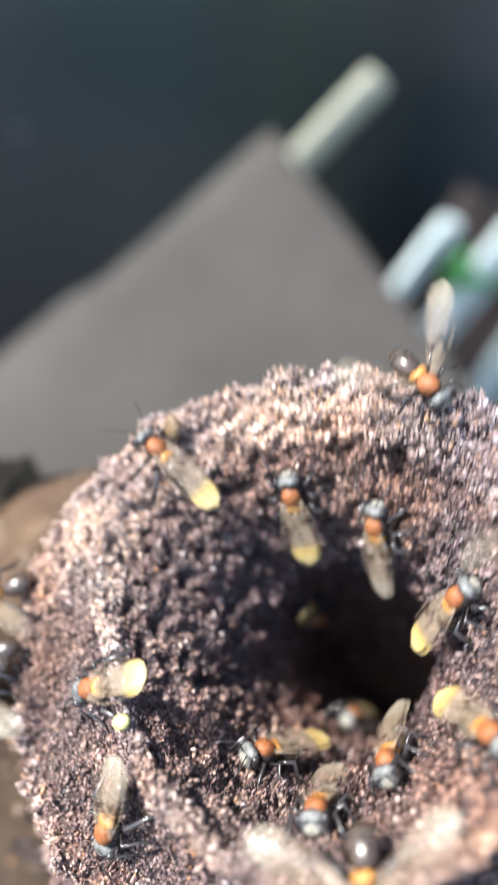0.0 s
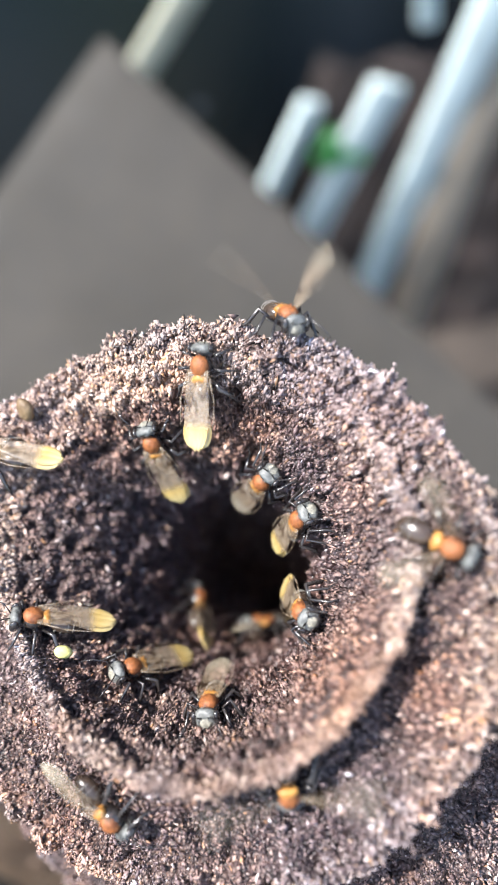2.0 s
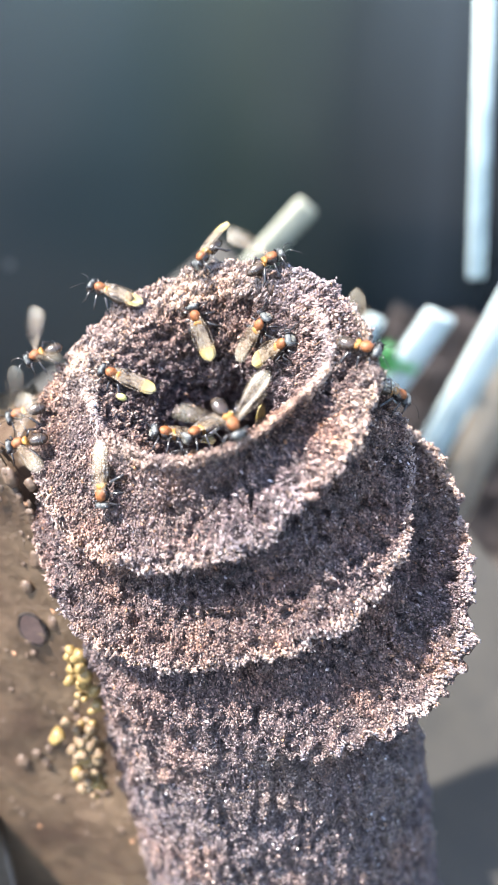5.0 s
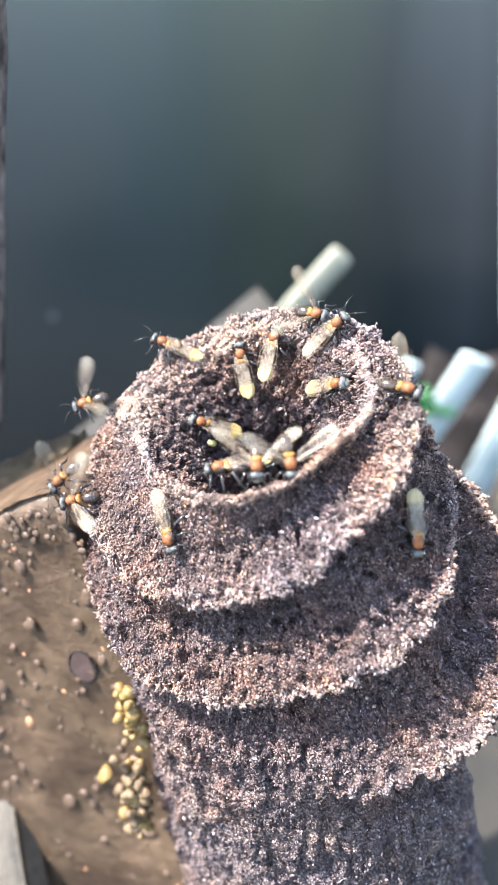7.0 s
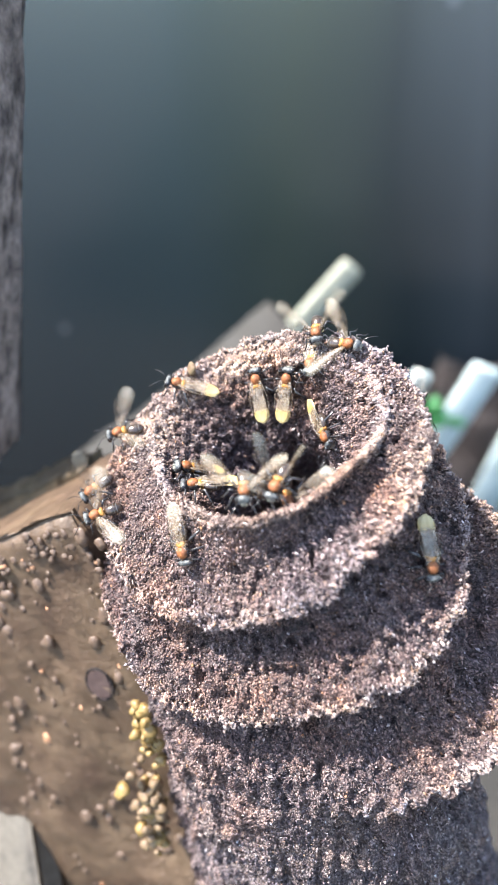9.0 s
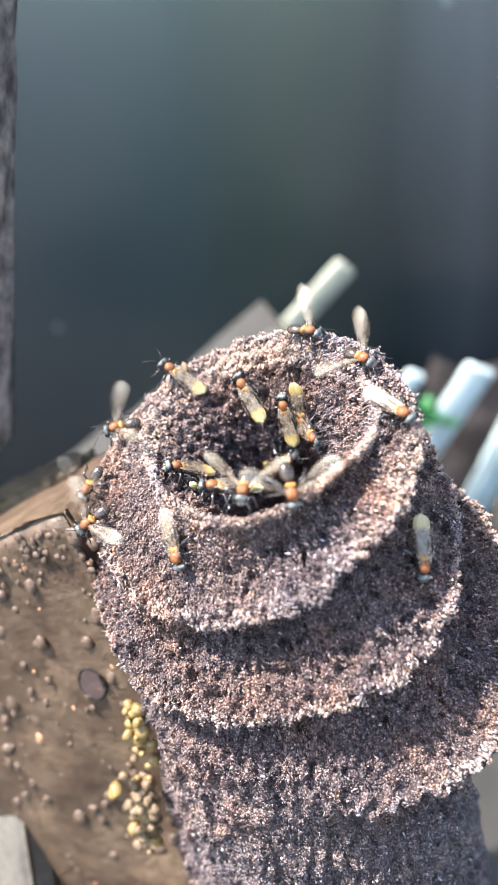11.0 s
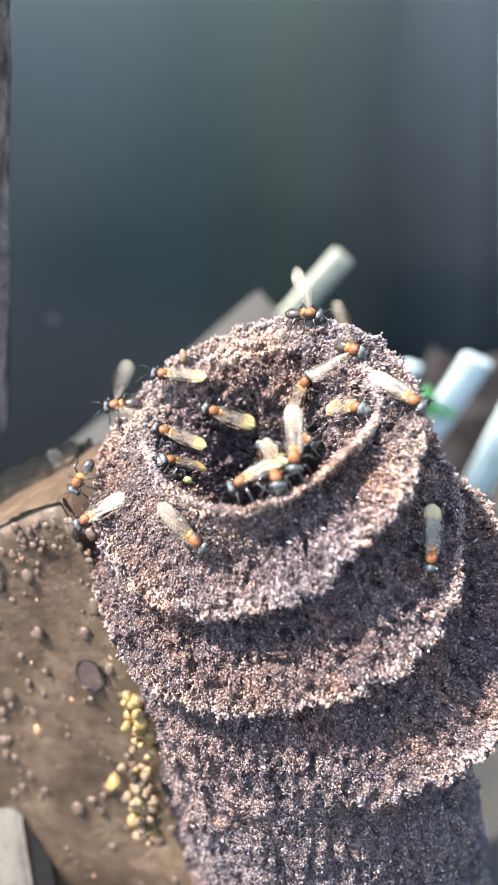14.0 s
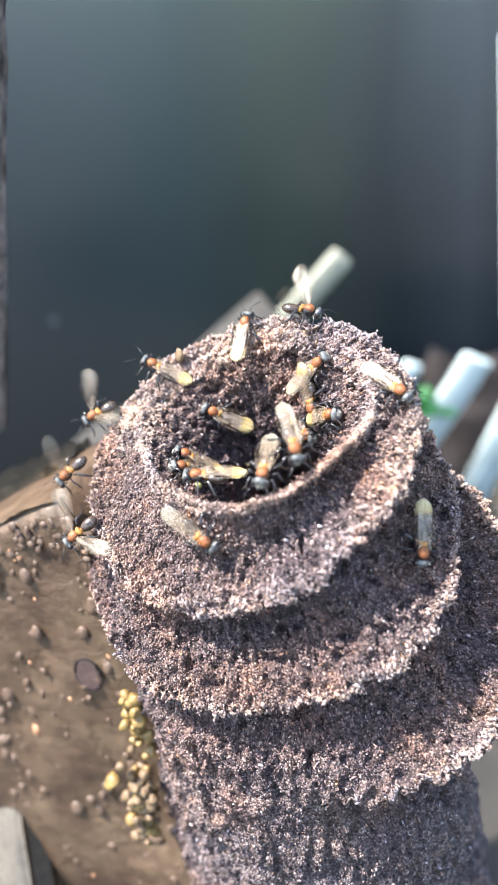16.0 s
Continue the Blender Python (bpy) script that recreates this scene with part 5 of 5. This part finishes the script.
    bee = keyed_bee([
        (0, pose(0.0186, 0.0458, 0.3486, 74, 8, -72)),
        (0.7, pose(0.0193, 0.0447, 0.3497, 71, 11, -70)),
        (1, pose(0.0190, 0.0452, 0.3494, 71, 9, -72)),
        (1.3, pose(0.0177, 0.0476, 0.3489, 79, 19, -65)),
        (1.5, pose(0.0182, 0.0461, 0.3477, 76, 17, -75)),
        (2, pose(0.0180, 0.0463, 0.3473, 77, 21, -76)),
        (2.5, pose(0.0178, 0.0467, 0.3470, 79, 20, -76)),
        (3, pose(0.0169, 0.0485, 0.3467, 85, 30, -67)),
        (3.25, pose(0.0178, 0.0474, 0.3488, 80, 21, -63)),
        (3.5, pose(0.0191, 0.0461, 0.3509, 67, 40, -75)),
        (6, pose(0.0191, 0.0465, 0.3515, 63, 47, -77)),
        (6.5, pose(0.0195, 0.0462, 0.3520, 63, 41, -75)),
        (7, pose(0.0206, 0.0443, 0.3521, 40, 53, -107)),
        (7.5, pose(0.0195, 0.0450, 0.3504, 28, 66, -127)),
        (8, pose(0.0184, 0.0460, 0.3482, -12, 75, -173)),
        (9, pose(0.0174, 0.0476, 0.3469, -81, 55, 124)),
        (9.25, pose(0.0165, 0.0491, 0.3449, -91, 24, 115)),
        (9.5, pose(0.0160, 0.0504, 0.3435, -100, -5, 125)),
        (9.81, pose(0.0149, 0.0493, 0.3440, -99, 35, 119)),
        (10.12, pose(0.0163, 0.0498, 0.3448, -109, 75, 103)),
        (10.75, pose(0.0166, 0.0491, 0.3460, -84, 77, 122)),
        (11.38, pose(0.0169, 0.0486, 0.3467, -8, 85, -163)),
        (12, pose(0.0173, 0.0479, 0.3480, 79, 47, -70)),
        (12.5, pose(0.0186, 0.0465, 0.3500, 70, 43, -75)),
        (13, pose(0.0187, 0.0460, 0.3493, 69, 44, -80)),
        (13.25, pose(0.0197, 0.0440, 0.3499, 61, 42, -88)),
        (13.5, pose(0.0208, 0.0417, 0.3504, 41, 49, -113)),
        (14, pose(0.0222, 0.0393, 0.3514, 26, 44, -128)),
        (14.5, pose(0.0227, 0.0357, 0.3516, 8, 18, -132)),
        (14.67, pose(0.0220, 0.0380, 0.3508, 37, 31, -116)),
        (14.83, pose(0.0207, 0.0405, 0.3498, 31, 53, -128)),
        (15, pose(0.0199, 0.0429, 0.3494, 45, 57, -111)),
        (15.5, pose(0.0194, 0.0431, 0.3484, 37, 62, -125)),
        (16, pose(0.0196, 0.0434, 0.3491, 49, 57, -107)),
    ])
    bee = keyed_bee([
        (0, pose(0.0188, 0.0340, 0.3482, 44, 25, -138)),
        (0.7, pose(0.0192, 0.0362, 0.3477, 47, 27, -126)),
        (1, pose(0.0198, 0.0376, 0.3481, 49, 20, -115)),
        (1.3, pose(0.0197, 0.0383, 0.3478, 47, 30, -121)),
        (1.5, pose(0.0182, 0.0398, 0.3453, 54, 34, -119)),
        (2, pose(0.0167, 0.0390, 0.3429, 52, 39, -135)),
        (2.5, pose(0.0164, 0.0386, 0.3427, 49, 39, -141)),
        (2.58, pose(0.0137, 0.0434, 0.3352, 23, 64, 152)),
        (2.67, pose(0.0125, 0.0461, 0.3266, -27, 51, 62)),
        (2.83, pose(0.0095, 0.0573, 0.3154, -38, 47, -24)),
        (3, pose(0.0122, 0.0720, 0.3082, -84, 23, -110)),
        (3.17, pose(0.0090, 0.0561, 0.3169, -53, 34, -50)),
        (3.25, pose(0.0109, 0.0511, 0.3242, -53, 24, -11)),
        (3.33, pose(0.0116, 0.0439, 0.3298, -59, 16, 26)),
        (3.5, pose(0.0186, 0.0345, 0.3478, -35, 40, 108)),
        (3.92, pose(0.0170, 0.0379, 0.3441, -22, 53, 133)),
        (4.34, pose(0.0165, 0.0422, 0.3403, -10, 69, 149)),
        (4.76, pose(0.0169, 0.0458, 0.3364, -12, 84, 142)),
        (4.97, pose(0.0164, 0.0478, 0.3345, -88, 14, 66)),
        (5.18, pose(0.0185, 0.0486, 0.3326, -91, -60, 63)),
        (5.6, pose(0.0199, 0.0511, 0.3291, -94, -39, 68)),
        (6.35, pose(0.0183, 0.0517, 0.3301, -104, 50, 55)),
        (7.1, pose(0.0195, 0.0510, 0.3315, 100, 38, -102)),
        (7.85, pose(0.0178, 0.0513, 0.3325, -102, 52, 67)),
        (8.6, pose(0.0191, 0.0510, 0.3338, -105, -36, 87)),
        (8.75, pose(0.0170, 0.0516, 0.3351, -126, 41, 55)),
        (8.9, pose(0.0176, 0.0518, 0.3377, 122, 38, -63)),
        (9.2, pose(0.0156, 0.0528, 0.3408, 123, 39, -43)),
        (9.5, pose(0.0129, 0.0536, 0.3439, 111, 36, -18)),
        (9.81, pose(0.0118, 0.0528, 0.3432, 105, -32, -49)),
        (10.12, pose(0.0127, 0.0542, 0.3432, -147, -66, -174)),
        (10.44, pose(0.0117, 0.0534, 0.3422, -120, -3, 143)),
        (10.75, pose(0.0124, 0.0546, 0.3427, -144, 60, 105)),
        (11.06, pose(0.0117, 0.0537, 0.3416, 123, 36, -8)),
        (11.38, pose(0.0123, 0.0551, 0.3418, 123, -26, -44)),
        (11.69, pose(0.0117, 0.0543, 0.3405, -165, -54, -134)),
        (12, pose(0.0121, 0.0558, 0.3409, -124, -5, 165)),
        (12.5, pose(0.0112, 0.0578, 0.3388, -124, 4, 180)),
        (12.67, pose(0.0124, 0.0563, 0.3402, -130, 21, 145)),
        (12.83, pose(0.0136, 0.0546, 0.3413, -142, 48, 117)),
        (13, pose(0.0148, 0.0527, 0.3423, -146, 65, 75)),
        (16, pose(0.0163, 0.0496, 0.3442, -143, 87, 60)),
    ])
    bee = keyed_bee([
        (0, pose(0.0057, 0.0601, 0.3281, -95, 35, -127)),
        (0.23, pose(0.0072, 0.0627, 0.3253, -98, -0, -129)),
        (0.47, pose(0.0086, 0.0650, 0.3230, -100, -35, -123)),
        (0.7, pose(0.0101, 0.0675, 0.3203, -125, -69, -101)),
        (0.77, pose(0.0101, 0.0649, 0.3202, -102, 1, -128)),
        (0.85, pose(0.0078, 0.0642, 0.3208, -112, 73, -148)),
        (0.93, pose(0.0086, 0.0619, 0.3208, 97, 33, 75)),
        (1, pose(0.0065, 0.0605, 0.3210, 75, -37, 86)),
        (1.25, pose(0.0056, 0.0595, 0.3238, 68, -36, 98)),
        (1.5, pose(0.0049, 0.0584, 0.3266, 81, -43, 75)),
        (1.67, pose(0.0042, 0.0561, 0.3272, 80, 3, 74)),
        (1.75, pose(0.0053, 0.0546, 0.3278, 67, -61, 102)),
        (1.83, pose(0.0035, 0.0536, 0.3278, -63, -47, -115)),
        (1.92, pose(0.0049, 0.0524, 0.3286, -72, 14, -83)),
        (2, pose(0.0034, 0.0512, 0.3286, -20, 64, -17)),
        (2.25, pose(0.0030, 0.0490, 0.3301, -10, 60, 4)),
        (2.5, pose(0.0028, 0.0469, 0.3318, 3, 56, 20)),
        (2.83, pose(0.0066, 0.0458, 0.3286, 10, 51, 83)),
        (3.17, pose(0.0115, 0.0463, 0.3263, 38, 44, 141)),
        (3.33, pose(0.0134, 0.0482, 0.3268, -44, 32, 50)),
        (3.5, pose(0.0162, 0.0480, 0.3255, -63, -29, 15)),
        (4, pose(0.0116, 0.0456, 0.3271, -56, -8, -0)),
        (4.25, pose(0.0097, 0.0465, 0.3289, -16, -64, -87)),
        (4.5, pose(0.0071, 0.0448, 0.3294, 48, -18, 165)),
        (5, pose(0.0026, 0.0444, 0.3330, 38, -40, 141)),
        (5.5, pose(-0.0010, 0.0453, 0.3366, 25, -40, 152)),
        (6, pose(-0.0041, 0.0475, 0.3406, -1, -41, 167)),
        (6.5, pose(-0.0039, 0.0471, 0.3405, 0, -40, 170)),
        (6.73, pose(0.0017, 0.0448, 0.3337, 3, -51, -172)),
        (6.85, pose(0.0064, 0.0459, 0.3314, -31, -49, -107)),
        (6.97, pose(0.0090, 0.0456, 0.3274, -44, -29, -60)),
        (7.08, pose(0.0127, 0.0482, 0.3269, 28, -25, -132)),
        (7.2, pose(0.0168, 0.0491, 0.3239, 63, 29, -165)),
        (16, pose(0.0168, 0.0491, 0.3239, 63, 29, -165)),
    ])
    bee = keyed_bee([
        (0, pose(-0.0217, 0.0497, 0.3402, -20, -18, 119)),
        (1.5, pose(-0.0144, 0.0509, 0.3464, -17, -12, 112)),
        (2.5, pose(-0.0161, 0.0521, 0.3462, -6, -13, 99)),
        (3.5, pose(-0.0184, 0.0529, 0.3452, -28, -21, 123)),
        (6, pose(-0.0202, 0.0546, 0.3465, -13, -32, 108)),
        (6.5, pose(-0.0207, 0.0542, 0.3459, -7, -34, 103)),
        (7, pose(-0.0206, 0.0542, 0.3458, -21, -33, 116)),
        (8, pose(-0.0179, 0.0526, 0.3446, -19, -34, 116)),
        (9, pose(-0.0173, 0.0524, 0.3451, -12, -35, 109)),
        (9.5, pose(-0.0149, 0.0517, 0.3464, -3, -35, 99)),
        (12, pose(-0.0170, 0.0535, 0.3460, -23, -33, 118)),
        (12.5, pose(-0.0161, 0.0547, 0.3474, -20, -34, 116)),
        (13, pose(-0.0181, 0.0542, 0.3465, -19, -34, 115)),
        (14, pose(-0.0164, 0.0543, 0.3470, -8, -34, 104)),
        (14.5, pose(-0.0178, 0.0549, 0.3473, -22, -33, 118)),
        (15, pose(-0.0161, 0.0512, 0.3450, -27, -33, 122)),
        (15.5, pose(-0.0161, 0.0521, 0.3456, -47, -26, 145)),
        (16, pose(-0.0195, 0.0542, 0.3454, -31, -31, 127)),
    ])
    fan_wings(bee, 62, 35, 36, ((0, 16),), 0)
    bee = keyed_bee([
        (0, pose(-0.0225, 0.0441, 0.3359, -26, -23, 128)),
        (3.5, pose(-0.0223, 0.0472, 0.3381, -13, -29, 106)),
        (6, pose(-0.0186, 0.0396, 0.3351, -13, -39, 108)),
        (6.5, pose(-0.0207, 0.0412, 0.3341, -2, -41, 98)),
        (7, pose(-0.0203, 0.0415, 0.3351, -11, -41, 107)),
        (8, pose(-0.0207, 0.0417, 0.3343, -17, -41, 115)),
        (9, pose(-0.0192, 0.0418, 0.3361, -20, -40, 118)),
        (9.5, pose(-0.0192, 0.0414, 0.3359, -38, -36, 136)),
        (12, pose(-0.0188, 0.0404, 0.3354, -44, -33, 142)),
        (12.5, pose(-0.0199, 0.0414, 0.3352, -54, -26, 155)),
        (13, pose(-0.0187, 0.0401, 0.3353, -37, -35, 135)),
        (14, pose(-0.0185, 0.0394, 0.3350, -31, -37, 128)),
        (14.5, pose(-0.0192, 0.0398, 0.3345, -36, -36, 134)),
        (15, pose(-0.0184, 0.0382, 0.3341, -60, -20, 165)),
        (15.5, pose(-0.0179, 0.0377, 0.3340, -61, -19, 166)),
        (16, pose(-0.0201, 0.0390, 0.3324, -43, -33, 142)),
    ])
    fan_wings(bee, 66, 20, 36, ((0, 12.75), (14.7, 16)), 0)
    bee = keyed_bee([
        (0, pose(-0.0222, 0.0453, 0.3367, -20, -18, 119)),
        (3.5, pose(-0.0212, 0.0492, 0.3408, -19, -22, 113)),
        (6, pose(-0.0213, 0.0456, 0.3378, -25, -31, 120)),
        (7, pose(-0.0230, 0.0451, 0.3369, -43, -27, 140)),
        (8, pose(-0.0219, 0.0465, 0.3379, -39, -30, 136)),
        (9, pose(-0.0210, 0.0467, 0.3378, -37, -30, 134)),
        (9.5, pose(-0.0204, 0.0453, 0.3374, -53, -24, 152)),
        (12, pose(-0.0209, 0.0484, 0.3389, -56, -21, 156)),
        (13, pose(-0.0216, 0.0468, 0.3381, -55, -21, 156)),
        (14, pose(-0.0215, 0.0467, 0.3379, -55, -21, 156)),
        (15, pose(-0.0210, 0.0484, 0.3400, -52, -23, 151)),
        (16, pose(-0.0231, 0.0476, 0.3383, -43, -28, 139)),
    ])
    fan_wings(bee, 60, 30, 36, ((0, 16),), 1)
    bee = keyed_bee([
        (0, pose(0.0103, 0.0498, 0.3219, 51, -3, 147)),
        (2.46, pose(0.0100, 0.0492, 0.3227, 47, 24, 123)),
        (4.92, pose(0.0098, 0.0489, 0.3231, 26, 46, 88)),
        (7.38, pose(0.0095, 0.0484, 0.3239, -16, 49, 33)),
        (9.84, pose(0.0094, 0.0481, 0.3242, -44, 30, -8)),
        (12.3, pose(0.0091, 0.0476, 0.3250, -51, 3, -33)),
        (12.42, pose(0.0075, 0.0478, 0.3284, -10, 44, 18)),
        (12.53, pose(0.0041, 0.0468, 0.3297, 54, 26, 92)),
        (12.65, pose(0.0032, 0.0470, 0.3335, 50, -15, 118)),
        (12.77, pose(-0.0000, 0.0466, 0.3354, 18, -48, 163)),
        (13, pose(-0.0037, 0.0481, 0.3406, 42, -31, 91)),
        (13.25, pose(-0.0061, 0.0480, 0.3424, 33, -18, 88)),
        (13.5, pose(-0.0089, 0.0486, 0.3442, 27, -15, 79)),
        (14, pose(-0.0085, 0.0492, 0.3443, 29, -24, 78)),
        (14.5, pose(-0.0074, 0.0476, 0.3431, 30, -16, 87)),
        (15, pose(-0.0096, 0.0461, 0.3440, 19, -8, 70)),
        (15.5, pose(-0.0063, 0.0470, 0.3423, 35, -15, 83)),
        (16, pose(-0.0049, 0.0463, 0.3411, 36, -9, 91)),
    ])
    bee = keyed_bee([
        (0, pose(0.0227, 0.0598, 0.3262, 96, -1, 159)),
        (3.33, pose(0.0201, 0.0579, 0.3392, 71, 5, 166)),
        (6.65, pose(0.0173, 0.0557, 0.3544, 78, 9, 165)),
        (8.31, pose(0.0153, 0.0542, 0.3556, -1, 13, 158)),
        (9.98, pose(0.0139, 0.0525, 0.3538, -79, 6, 153)),
        (13.3, pose(0.0152, 0.0576, 0.3370, -128, 5, 158)),
        (13.53, pose(0.0120, 0.0579, 0.3386, -147, 42, 119)),
        (13.77, pose(0.0086, 0.0576, 0.3390, 143, 46, 46)),
        (14, pose(0.0053, 0.0562, 0.3393, 107, -3, 26)),
        (14.25, pose(0.0060, 0.0557, 0.3421, 100, -2, 12)),
        (14.5, pose(0.0070, 0.0554, 0.3449, 97, -8, -2)),
        (14.75, pose(0.0070, 0.0551, 0.3477, 93, -1, -12)),
        (15, pose(0.0073, 0.0551, 0.3506, 85, -14, -12)),
        (15.25, pose(0.0070, 0.0556, 0.3535, 76, -13, -12)),
        (15.5, pose(0.0070, 0.0567, 0.3566, 52, -15, -10)),
        (16, pose(0.0058, 0.0587, 0.3584, 46, -5, -19)),
    ])
    bee = keyed_bee([
        (0, pose(-0.1065, 0.0715, 0.3719, -8, 8, -95)),
        (14.1, pose(-0.0845, 0.0092, 0.3722, -8, 8, -95)),
        (14.4, pose(-0.0233, 0.0067, 0.3688, -8, 8, -95)),
        (14.5, pose(-0.0082, 0.0104, 0.3671, -8, 8, -95)),
        (14.62, pose(0.0058, 0.0175, 0.3674, -8, 8, -95)),
        (14.8, pose(0.0385, 0.0734, 0.3704, -8, 8, -95)),
        (15.05, pose(0.1205, 0.1177, 0.3949, -8, 8, -95)),
        (15.2, pose(-0.0817, 0.0309, 0.3902, -8, 8, -95)),
        (15.4, pose(-0.0206, 0.0096, 0.3740, -8, 8, -95)),
        (15.5, pose(-0.0072, 0.0117, 0.3702, -8, 8, -95)),
        (15.62, pose(0.0062, 0.0188, 0.3714, -8, 8, -95)),
        (15.8, pose(0.0494, 0.0827, 0.3787, -8, 8, -95)),
        (16, pose(0.1391, 0.1051, 0.3993, -8, 8, -95)),
    ])
    fan_wings(bee, 72, 10, 40, ((0, 16),), 0)


motions()
